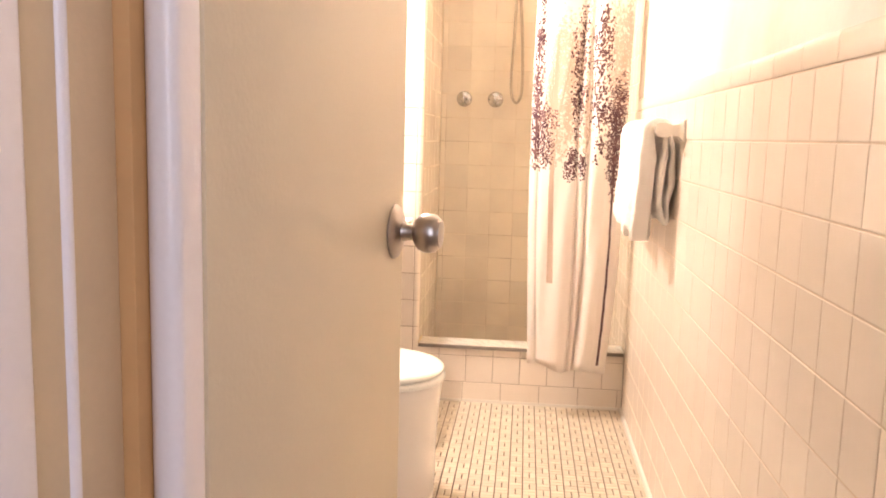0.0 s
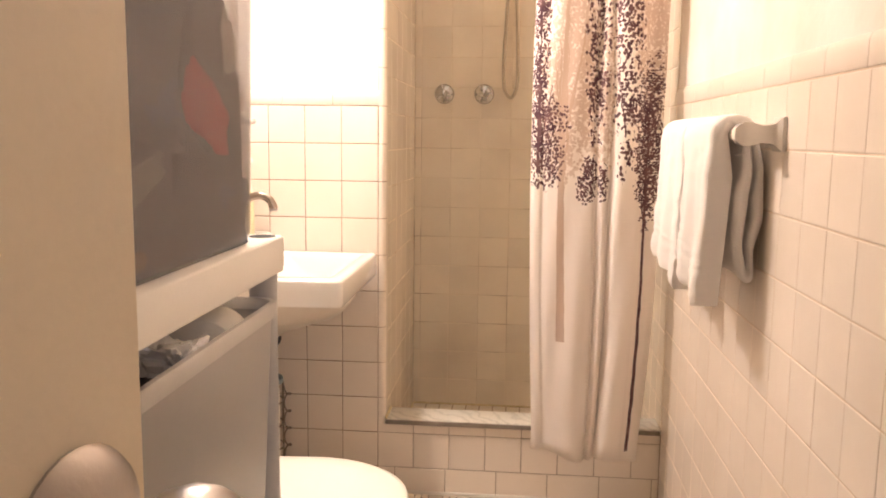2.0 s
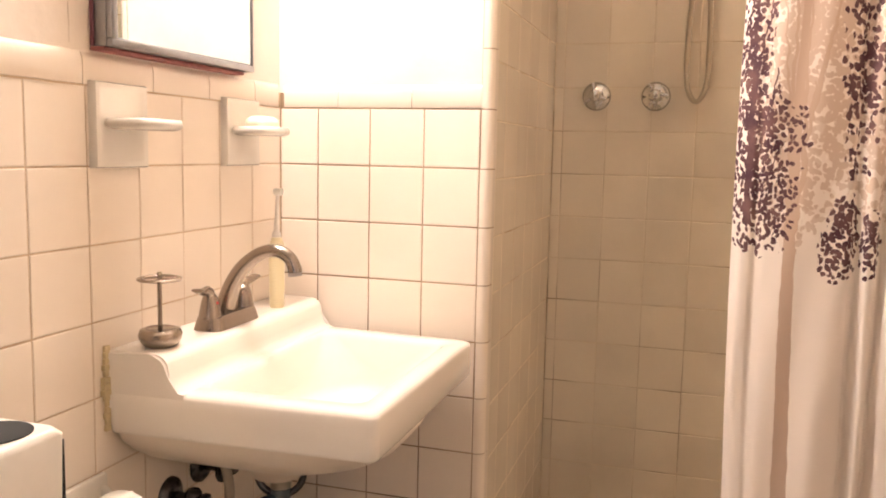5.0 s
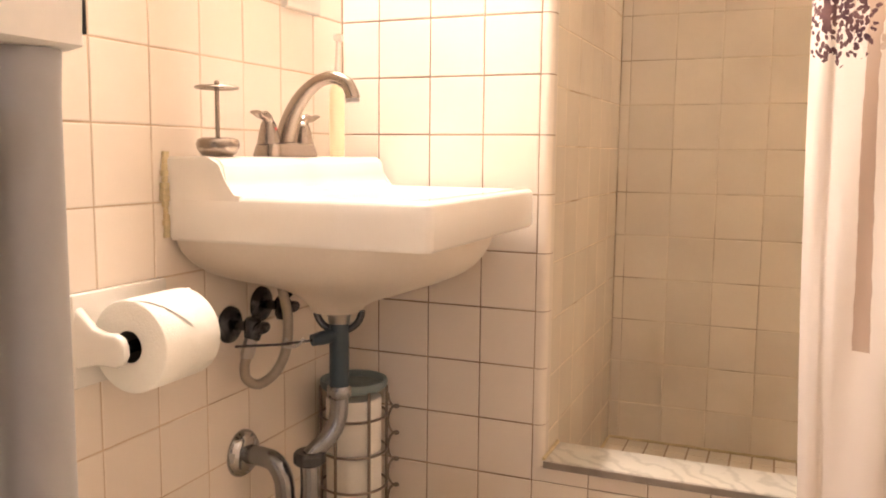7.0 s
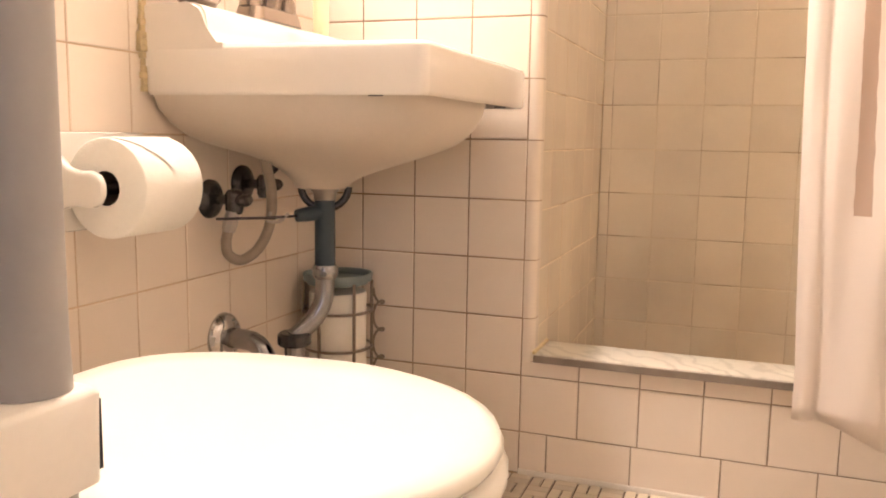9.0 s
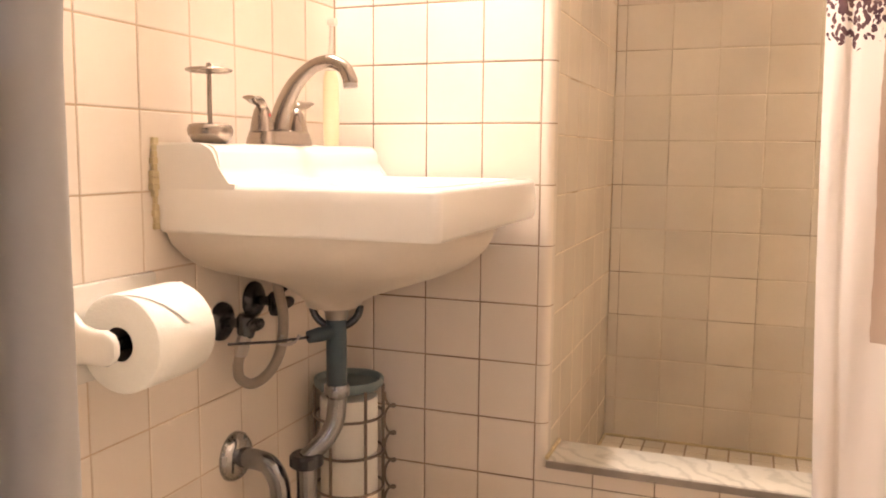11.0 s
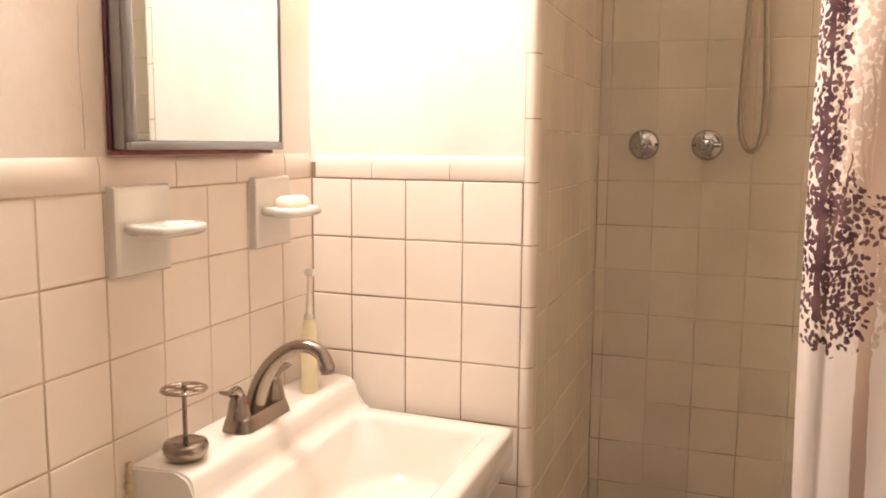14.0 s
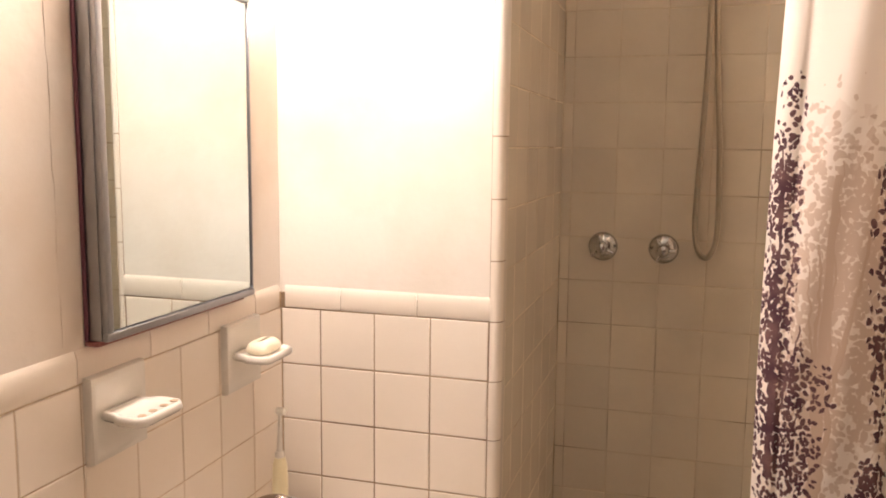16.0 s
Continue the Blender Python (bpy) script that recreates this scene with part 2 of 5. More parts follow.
def curtain_cloth():
    """Printed cloth: dark and tan tree crowns with leaves and trunks, by the cloth's own u (along the folds) and v (height)."""
    m = bpy.data.materials.new("printed_curtain")
    m.use_nodes = True
    nt = m.node_tree
    N, K = nt.nodes, nt.links
    b = N["Principled BSDF"]
    b.inputs["Roughness"].default_value = 0.7
    b.inputs["Specular IOR Level"].default_value = 0.3
    uv = N.new("ShaderNodeUVMap")
    sep = N.new("ShaderNodeSeparateXYZ")
    K.new(uv.outputs[0], sep.inputs[0])

    def op(kind, a, c=None, d=None):
        n = N.new("ShaderNodeMath")
        n.operation = kind
        for i, v in enumerate((a, c, d)):
            if v is None:
                continue
            if isinstance(v, (int, float)):
                n.inputs[i].default_value = v
            else:
                K.new(v, n.inputs[i])
        return n.outputs[0]

    def tex(scale, detail, off, stretch=1.0, distortion=0.0):
        mp = N.new("ShaderNodeMapping")
        mp.inputs["Location"].default_value = (off, off * 1.7, off)
        mp.inputs["Scale"].default_value = (1, stretch, 1)
        K.new(uv.outputs[0], mp.inputs[0])
        n = N.new("ShaderNodeTexNoise")
        n.inputs["Scale"].default_value, n.inputs["Detail"].default_value, n.inputs["Distortion"].default_value = scale, detail, distortion
        K.new(mp.outputs[0], n.inputs["Vector"])
        return n.outputs["Fac"], mp.outputs[0]

    u, v = sep.outputs[0], sep.outputs[1]
    wob, _ = tex(18, 3, 0)

    def crowns(trees):
        best = None
        for uc, w, base, top, trunk, low in trees:
            du = op("DIVIDE", op("SUBTRACT", u, uc), w)
            dv = op("DIVIDE", op("SUBTRACT", v, (base + top) / 2), (top - base) / 2)
            d = op("SUBTRACT", 1.0, op("ADD", op("MULTIPLY", du, du), op("POWER", op("ABSOLUTE", dv), 3.0)))
            best = d if best is None else op("MAXIMUM", best, d)
        return best

    def trunks(trees):
        best = None
        for uc, w, base, top, trunk, low in trees:
            if trunk <= 0:
                continue
            lean = op("MULTIPLY_ADD", wob, 0.008, uc - 0.004)
            wide = op("MULTIPLY_ADD", op("SUBTRACT", base + 0.3, v), trunk * 0.9, trunk * 0.7)
            near = op("LESS_THAN", op("ABSOLUTE", op("SUBTRACT", u, lean)), wide)
            span = op("MULTIPLY", op("GREATER_THAN", v, low), op("LESS_THAN", v, top - 0.12))
            t = op("MULTIPLY", near, span)
            best = t if best is None else op("MAXIMUM", best, t)
        return best

    def limbs(rows):
        """Tapering branches: share and height at the foot, share and height at the tip, half width at the foot."""
        best = None
        for s0, v0, s1, v1, w in rows:
            u0, u1 = cloth_u(s0), cloth_u(s1)
            f = op("DIVIDE", op("SUBTRACT", v, v0), v1 - v0)
            mid = op("ADD", op("MULTIPLY_ADD", f, u1 - u0, u0), op("MULTIPLY_ADD", wob, 0.024, -0.012))
            t = op("MULTIPLY", op("LESS_THAN", op("ABSOLUTE", op("SUBTRACT", u, mid)), op("MULTIPLY_ADD", f, -0.7 * w, w)), op("MULTIPLY", op("GREATER_THAN", f, 0.0), op("LESS_THAN", f, 1.0)))
            best = t if best is None else op("MAXIMUM", best, t)
        return best

    def leaves(dens, off, scale, squash, spread, fill):
        """Oval leaflets, one to a cell, each with its own turn; they thin out towards the crown's edge."""
        big, _ = tex(14, 2, off + 2.0, 0.8)
        _, vec = tex(1, 0, off + 5.0, squash)
        vo = N.new("ShaderNodeTexVoronoi")
        vo.voronoi_dimensions = "2D"
        vo.inputs["Scale"].default_value = scale
        K.new(vec, vo.inputs["Vector"])
        sub = N.new("ShaderNodeVectorMath")
        sub.operation = "SUBTRACT"
        K.new(vec, sub.inputs[0]), K.new(vo.outputs["Position"], sub.inputs[1])
        xy, rnd = N.new("ShaderNodeSeparateXYZ"), N.new("ShaderNodeSeparateColor")
        K.new(sub.outputs[0], xy.inputs[0]), K.new(vo.outputs["Color"], rnd.inputs[0])
        a = op("MULTIPLY_ADD", rnd.outputs[0], spread, -spread / 2)
        ca, sa = op("COSINE", a), op("SINE", a)
        lx = op("MULTIPLY", op("ADD", op("MULTIPLY", xy.outputs[0], ca), op("MULTIPLY", xy.outputs[1], sa)), scale / 0.66)
        ly = op("MULTIPLY", op("SUBTRACT", op("MULTIPLY", xy.outputs[1], ca), op("MULTIPLY", xy.outputs[0], sa)), scale / 0.40)
        oval = op("LESS_THAN", op("ADD", op("MULTIPLY", lx, lx), op("MULTIPLY", ly, ly)), op("MULTIPLY_ADD", rnd.outputs[2], 0.5, 0.62))
        there = op("LESS_THAN", rnd.outputs[1], op("ADD", op("MULTIPLY", dens, 0.8), op("MULTIPLY_ADD", big, 1.9, -0.95 + fill)))
        return op("MULTIPLY", op("MULTIPLY", oval, there), op("GREATER_THAN", dens, -0.45))

    def both(*masks):
        best = masks[0]
        for k in masks[1:]:
            best = op("MAXIMUM", best, k)
        return best

    c = cloth_u
    FINE = ((c(0.05), 0.034, 1.02, 1.60, 0.0030, 1.0), (c(0.10), 0.075, 0.95, 1.22, 0.0, 0), (c(0.44), 0.032, 0.92, 1.06, 0.0, 0), (c(0.55), 0.024, 0.92, 1.03, 0.0, 0), (c(0.40), 0.022, 0.91, 1.0, 0.0, 0))
    LARGE = ((c(0.49), 0.050, 1.02, 1.62, 0.0, 0), (c(0.69), 0.060, 1.04, 1.62, 0.0, 0), (c(0.70), 0.028, 0.96, 1.12, 0.0, 0))
    STREAK = ((c(0.885), 0.056, 0.84, 1.34, 0.0042, 0.22), (c(0.93), 0.05, 0.93, 1.2, 0.0, 0))
    TAN = ((c(0.235), 0.090, 0.96, 1.58, 0.0085, 0.53), (c(0.36), 0.07, 0.98, 1.58, 0.0, 0), (c(0.54), 0.05, 1.0, 1.6, 0.0, 0), (c(0.95), 0.07, 1.12, 1.62, 0.0, 0), (c(0.84), 0.06, 1.20, 1.62, 0.0, 0))
    fine, large, streak, pale = crowns(FINE), crowns(LARGE), crowns(STREAK), crowns(TAN)
    dark = both(leaves(fine, 0.0, 112, 0.85, 6.0, 0.04), leaves(fine, 3.1, 146, 0.8, 6.0, 0.02), leaves(large, 1.3, 84, 0.85, 6.0, -0.19), leaves(large, 4.6, 112, 0.9, 6.0, -0.20),
                leaves(streak, 8.2, 78, 1.7, 1.6, 0.06), leaves(streak, 9.7, 104, 1.4, 2.2, 0.0), leaves(streak, 2.6, 124, 1.0, 6.0, -0.08), trunks(FINE), trunks(STREAK),
                limbs(((0.06, 1.00, 0.04, 1.50, 0.0042), (0.06, 1.06, 0.15, 1.24, 0.0028), (0.06, 1.02, 0.20, 1.13, 0.0022), (0.05, 1.20, 0.12, 1.36, 0.0024), (0.885, 0.86, 0.80, 1.12, 0.0024), (0.885, 0.90, 0.95, 1.2, 0.0026), (0.70, 1.10, 0.60, 1.40, 0.0024))))
    soft, _ = tex(26, 3, 7.7, 0.8, 0.6)
    wash = op("MULTIPLY", op("GREATER_THAN", op("MULTIPLY_ADD", soft, 1.6, op("MULTIPLY", pale, 0.55)), 0.98), op("GREATER_THAN", pale, 0.0))
    sprays = both(leaves(pale, 6.1, 70, 0.85, 6.0, -0.12), leaves(pale, 11.3, 92, 0.9, 6.0, -0.10), leaves(pale, 13.9, 124, 0.9, 6.0, -0.08))
    tan = op("ADD", op("MULTIPLY", wash, 0.16), op("MULTIPLY", sprays, 0.5))
    tan = op("MAXIMUM", tan, op("MULTIPLY", both(trunks(TAN), limbs(((0.235, 0.93, 0.20, 1.36, 0.0052), (0.24, 0.93, 0.30, 1.22, 0.0056), (0.29, 1.16, 0.40, 1.42, 0.0040), (0.215, 1.14, 0.15, 1.34, 0.0030), (0.27, 1.08, 0.25, 1.48, 0.0034)))), 0.8))
    base = N.new("ShaderNodeMix")
    base.data_type = "RGBA"
    base.inputs[6].default_value, base.inputs[7].default_value = (0.90, 0.81, 0.735, 1), (0.48, 0.315, 0.215, 1)
    K.new(tan, base.inputs[0])
    fin = N.new("ShaderNodeMix")
    fin.data_type = "RGBA"
    K.new(base.outputs[2], fin.inputs[6])
    ink = N.new("ShaderNodeMix")
    ink.data_type = "RGBA"
    ink.inputs[6].default_value, ink.inputs[7].default_value = (0.075, 0.030, 0.042, 1), (0.20, 0.105, 0.095, 1)
    worn, _ = tex(34, 4, 3.3)
    K.new(op("MULTIPLY_ADD", worn, 2.6, -0.95), ink.inputs[0])
    K.new(ink.outputs[2], fin.inputs[7])
    K.new(dark, fin.inputs[0])
    K.new(fin.outputs[2], b.inputs["Base Color"])
    weave, _ = tex(22, 2, 1.0, 0.35)
    bp = N.new("ShaderNodeBump")
    bp.inputs["Strength"].default_value, bp.inputs["Distance"].default_value = 0.3, 0.006
    K.new(weave, bp.inputs["Height"])
    K.new(bp.outputs[0], b.inputs["Normal"])
    thin, blend = N.new("ShaderNodeBsdfTranslucent"), N.new("ShaderNodeMixShader")
    blend.inputs[0].default_value = 0.14
    K.new(fin.outputs[2], thin.inputs[0])
    K.new(b.outputs[0], blend.inputs[1]), K.new(thin.outputs[0], blend.inputs[2])
    K.new(blend.outputs[0], N["Material Output"].inputs[0])
    return m


M_CURTAIN = curtain_cloth()


# ---- mesh helpers ----
def finish(bm, name, material, smooth=35):
    me = bpy.data.meshes.new(name)
    bmesh.ops.recalc_face_normals(bm, faces=bm.faces)
    bm.to_mesh(me)
    bm.free()
    for mm in (material if isinstance(material, (list, tuple)) else [material]):
        me.materials.append(mm)
    if smooth:
        me.shade_smooth()
        me.set_sharp_from_angle(angle=radians(smooth))
    return me


def thing(name, label, category, loc=(0, 0, 0), rz=0, group="", kind=""):
    ob = new(name)
    ob.matrix_world = pose(*loc, 0, 0, rz)
    return tagged(ob, label, category, group, kind)


def part(name, bm, material, parent, label="", smooth=35):
    ob = new(name, finish(bm, name, material, smooth))
    ob.parent = parent
    if label:
        tagged(ob, label)
    return ob


def solo(name, bm, material, label, category, smooth=35, group="", kind=""):
    return tagged(new(name, finish(bm, name, material, smooth)), label, category, group, kind)


def box(lo, hi, bevel=0.0, seg=2, bm=None):
    bm = bm or bmesh.new()
    vs = [bm.verts.new((x, y, z)) for x in (lo[0], hi[0]) for y in (lo[1], hi[1]) for z in (lo[2], hi[2])]
    fs = [bm.faces.new([vs[i] for i in q]) for q in ((0, 1, 3, 2), (4, 6, 7, 5), (0, 4, 5, 1), (2, 3, 7, 6), (0, 2, 6, 4), (1, 5, 7, 3))]
    if bevel:
        es = {e for f in fs for e in f.edges}
        bmesh.ops.bevel(bm, geom=list(es), offset=bevel, segments=seg, affect="EDGES", profile=0.5)
    return bm


def loft(rings, bm=None, cap0=True, cap1=True):
    bm = bm or bmesh.new()
    rows = [[bm.verts.new(p) for p in r] for r in rings]
    n = len(rows[0])
    for a, c in zip(rows, rows[1:]):
        for i in range(n):
            bm.faces.new((a[i], a[(i + 1) % n], c[(i + 1) % n], c[i]))
    if cap0:
        bm.faces.new(rows[0])
    if cap1:
        bm.faces.new(rows[-1])
    return bm


def rrect(x0, x1, y0, y1, r, z, n=6):
    out = []
    for cx, cy, a0 in ((x1 - r, y1 - r, 0), (x0 + r, y1 - r, 90), (x0 + r, y0 + r, 180), (x1 - r, y0 + r, 270)):
        for i in range(n + 1):
            a = radians(a0 + 90 * i / n)
            out.append((cx + r * math.cos(a), cy + r * math.sin(a), z))
    return out


def tube(points, radii, seg=14, bm=None, caps=True):
    """A round bar along points, with one radius for each (or one for all)."""
    pts = [Vector(p) for p in points]
    if isinstance(radii, (int, float)):
        radii = [radii] * len(pts)
    rings, up = [], None
    for i, p in enumerate(pts):
        d = (pts[min(i + 1, len(pts) - 1)] - pts[max(i - 1, 0)]).normalized()
        if up is None:
            up = d.orthogonal().normalized()
        side = d.cross(up).normalized()
        up = side.cross(d).normalized()
        rings.append([p + radii[i] * (math.cos(a) * up + math.sin(a) * side) for a in (2 * math.pi * k / seg for k in range(seg))])
    return loft(rings, bm, caps, caps)


def curve(points, n=8):
    """Points on a smooth line through the given ones."""
    p = [Vector(q) for q in points]
    p = [2 * p[0] - p[1]] + p + [2 * p[-1] - p[-2]]
    out = []
    for i in range(1, len(p) - 2):
        for k in range(n):
            t = k / n
            out.append(0.5 * (2 * p[i] + (p[i + 1] - p[i - 1]) * t + (2 * p[i - 1] - 5 * p[i] + 4 * p[i + 1] - p[i + 2]) * t * t
                              + (3 * p[i] - p[i - 1] - 3 * p[i + 1] + p[i + 2]) * t ** 3))
    return out + [p[-2]]


def lathe(profile, centre=(0, 0, 0), axis="z", seg=28, bm=None, caps=True):
    """A turned shape: profile rows of (radius, height along the axis)."""
    rings = []
    for r, h in profile:
        ring = []
        for k in range(seg):
            a = 2 * math.pi * k / seg
            c, s = r * math.cos(a), r * math.sin(a)
            q = {"z": (c, s, h), "x": (h, c, s), "y": (s, h, c)}[axis]
            ring.append((centre[0] + q[0], centre[1] + q[1], centre[2] + q[2]))
        rings.append(ring)
    return loft(rings, bm, caps, caps)


def prism(profile, y0, y1, bm=None):
    """A cross-section in x and z, drawn out along y."""
    return loft([[(x, y0, z) for x, z in profile], [(x, y1, z) for x, z in profile]], bm)


# ---- the large structure ----
def wall(name, label, boxes):
    """boxes: (lo, hi, material) in one mesh."""
    bm = bmesh.new()
    mats = []
    for lo, hi, mm in boxes:
        had = set(bm.faces)
        box(lo, hi, bm=bm)
        if mm not in mats:
            mats.append(mm)
        for f in bm.faces:
            if f not in had:
                f.material_index = mats.index(mm)
    return tagged(new(name, finish(bm, name, mats, 0)), label, "wall", kind="structure")


G = 0.0025            # tiles stand this far proud of their bed
UP = CAP0 + 0.03      # paint begins behind the cap
wall_left = wall("wall_left", "cream painted plaster above white glazed tile", [
    ((LX - 0.12, 0.69, -0.02), (LX - 0.0011, NY + 0.7, UP), M_GROUT), ((LX - 0.12, 0.69, UP), (LX - 0.003, NY + 0.7, TOP), M_PAINT)])
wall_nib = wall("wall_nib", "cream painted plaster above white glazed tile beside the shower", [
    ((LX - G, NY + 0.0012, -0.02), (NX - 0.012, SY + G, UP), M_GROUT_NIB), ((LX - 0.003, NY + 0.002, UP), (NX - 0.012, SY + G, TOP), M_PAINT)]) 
wall_right = wall("wall_right", "cream painted plaster above white glazed tile", [
    ((RX + 0.0009, 0.53, -0.02), (RX + 0.12, SY + 0.12, UP), M_GROUT_WHITE), ((RX + 0.003, 0.53, UP), (RX + 0.12, SY + 0.12, TOP), M_PAINT)])
wall_shower = wall("wall_shower", "glazed tile wall at the back of the shower, its shade painted tan", [
    ((NX - 0.012, SY + 0.0010, -0.02), (RX + G, SY + 0.12, TOP), M_GROUT_SHOWER)])
wall_door = wall("wall_door", "plaster wall with the doorway", [
    ((LX - 0.12, 0.55, 0), (-0.30, 0.69, TOP), M_PAINT), ((-0.30, 0.55, 2.07), (RX + G, 0.69, TOP), M_PAINT)])
hall_walls = wall("wall_hall", "plain plaster walls of the hallway", [
    ((-1.1, -1.3, 0), (-1.0, 0.55, TOP), M_PAINT), ((1.1, -1.3, 0), (1.2, 0.62, TOP), M_PAINT), ((-1.1, -1.4, 0), (1.2, -1.3, TOP), M_PAINT),
    ((RX + 0.12, 0.55, 0), (1.1, 0.67, TOP), M_PAINT), ((-1.0, 0.55, 0), (LX - 0.12, 0.69, TOP), M_PAINT)])
tagged(new("ceiling", finish(box((-1.1, -1.4, TOP), (1.2, SY + 0.12, TOP + 0.1)), "ceiling", M_CEIL, 0)), "plain painted ceiling", "ceiling", kind="structure")
floor = tagged(new("floor", finish(box((LX - 0.1, 0.62, -0.06), (RX + 0.1, NY + 0.1, -0.004)), "floor", M_FLOORG, 0)),
               "small beige basketweave mosaic tiles with dark grout", "floor", kind="structure")
tagged(new("floor_hall", finish(box((-1.1, -1.4, -0.06), (1.2, 0.62, -0.002)), "floor_hall", M_HALLFLOOR, 0)), "brown wooden hallway floor", "floor", kind="structure")
shower_floor = tagged(new("floor_shower", finish(box((NX - 0.02, NY + 0.05, -0.06), (RX + 0.1, SY + 0.05, SF - 0.0018)), "floor_shower", M_GROUT_DARK, 0)),
                      "small square mosaic tiles of the shower floor", "floor", kind="structure")
curb = tagged(new("shower_curb", finish(box((NX - 0.012, NY + G, -0.02), (RX + G, NY + 0.095, 0.2206)), "shower_curb", M_GROUT_DARK, 0)),
              "low tiled curb of the shower under a marble slab", "curb", kind="structure")
slab = box((NX + 0.001, NY - 0.007, 0.2212), (RX - 0.001, NY + 0.105, 0.239), 0.004, 2)
threshold = solo("marble_threshold", slab, M_MARBLE, "worn white and grey veined marble slab on the shower curb", "threshold", kind="structure")
part("rough_edge", box((NX + 0.002, NY - 0.0086, 0.2222), (RX - 0.003, NY - 0.0068, 0.2358), 0.0006, 1), M_GRIME, threshold, "dark unpolished front edge of the slab")

ridge = [Vector((LX - 0.0030, 2.785 + 0.0012 * math.sin(k * 0.9) + 0.0008 * math.sin(k * 2.7) - 0.006 * (k / 30), 1.236 + 0.62 * k / 30)) for k in range(31)]
part("paint_ridge", tube(ridge, [0.0013 * (0.3 + 0.7 * math.sin(k * 0.7) ** 2) for k in range(31)], 8), M_PAINT, wall_left, "old ridge in the wall paint", 60)

solo("baseboard", prism([(RX - 0.012, -0.003), (RX - 0.011, 0.004), (RX - 0.006, 0.012), (RX - 0.001, 0.016), (RX - 0.001, -0.003)], 0.70, NY - 0.003), M_PORC, "thin pale cove strip along the floor", "baseboard", kind="structure")

# door frame: stepped jamb with rounded stops
frame_ob = thing("door_frame", "cream painted door frame with pale rounded stops", "door frame", kind="structure")
part("jamb", box((-0.33, 0.50, 0), (-0.272, 0.628, 2.09), 0.004), M_FRAME, frame_ob)
part("gap", box((-0.33, 0.6285, 0), (-0.262, 0.70, 2.07), 0.002), M_GAP_SHADE, frame_ob, "jamb step in the hinge gap, its warm shade painted brown")
part("stop", loft([rrect(-0.2615, -0.236, 0.640, 0.692, 0.011, 0.0), rrect(-0.2615, -0.236, 0.640, 0.692, 0.011, 2.05)]), M_FRAME_LIT, frame_ob, "pale rounded stop strip")
part("bead", tube([(-0.2735, 0.561, 0), (-0.2735, 0.561, 2.05)], 0.0058), M_FRAME_LIT, frame_ob, "thin pale bead")
part("casing", box((-0.40, 0.45, 0), (-0.254, 0.4995, 2.15), 0.008, 3), M_FRAME_LIT, frame_ob, "pale flat casing")
part("jamb", box((RX + 0.006, 0.50, 0), (RX + 0.06, 0.53, 2.09), 0.003), M_FRAME, frame_ob)
part("head", box((-0.272, 0.55, 2.05), (RX + 0.006, 0.69, 2.09), 0.004), M_FRAME, frame_ob)


# ---- door ----
def make_door():
    hinge, free = Vector((-0.237, 0.695, 0)), Vector((-0.172, 1.280, 0))
    ang = math.degrees(math.atan2(free.y - hinge.y, free.x - hinge.x))
    w = (free - hinge).length
    d = thing("door_1", "cream painted flush door standing open, with a steel knob", "door", hinge, ang, kind="structure")
    part("leaf", box((0, 0, 0.012), (w, 0.035, 2.035), 0.003), M_DOOR, d)
    for s, y in ((-1, 0), (1, 0.035)):
        k = part("door_knob", lathe([(0.0, -0.002), (0.037, -0.002), (0.0385, 0.002), (0.036, 0.006), (0.027, 0.010), (0.0145, 0.013), (0.0115, 0.022),
                                     (0.0115, 0.028), (0.017, 0.031), (0.0245, 0.037), (0.0275, 0.046), (0.0275, 0.054), (0.025, 0.061), (0.0215, 0.0655),
                                     (0.0205, 0.0655), (0.0195, 0.0675), (0.012, 0.0685), (0.0, 0.0685)], (0, 0, 0), "y", 32), M_STEEL, d, "dull steel round knob", 40)
        k.matrix_basis = pose(w - 0.050, y, 0.942, 0, 0, 180 if s < 0 else 0)
    for z in (0.25, 1.75):
        part("hinge", tube([(-0.004, 0.0, z - 0.045), (-0.004, 0.0, z + 0.045)], 0.006), M_STEEL, d)
    return d


make_door()


# ---- lamp over the mirror ----
def make_beads():
    for n, pts, r in (("caulk_bead", [(NX + 0.003, NY - 0.008, 0.2405), (NX + 0.003, NY + 0.10, 0.2405)], 0.004), ("caulk_bead", [(NX + 0.002, SY - 0.003, SF + 0.001), (RX - 0.002, SY - 0.003, SF + 0.001)], 0.004),
                      ("caulk_bead", [(NX + 0.003, NY + 0.106, SF + 0.001), (NX + 0.003, SY - 0.004, SF + 0.001)], 0.004)):
        a, b = Vector(pts[0]), Vector(pts[1])
        line = [a + (b - a) * k / 24 + Vector((0, 0, 0.0008 * math.sin(k * 2.3))) for k in range(25)]
        solo(n, tube(line, [r * (0.8 + 0.35 * math.sin(k * 1.7) ** 2) for k in range(25)], 8), M_CAULK, "yellowed caulk bead along the shower joint", "caulk", 60, kind="structure")


solo("baseboard", box((-0.43, NY - 0.004, -0.003), (RX - 0.013, NY - 0.0004, 0.010), 0.0015), M_PORC, "thin white strip along the foot of the shower curb", "baseboard", kind="structure")
make_beads()


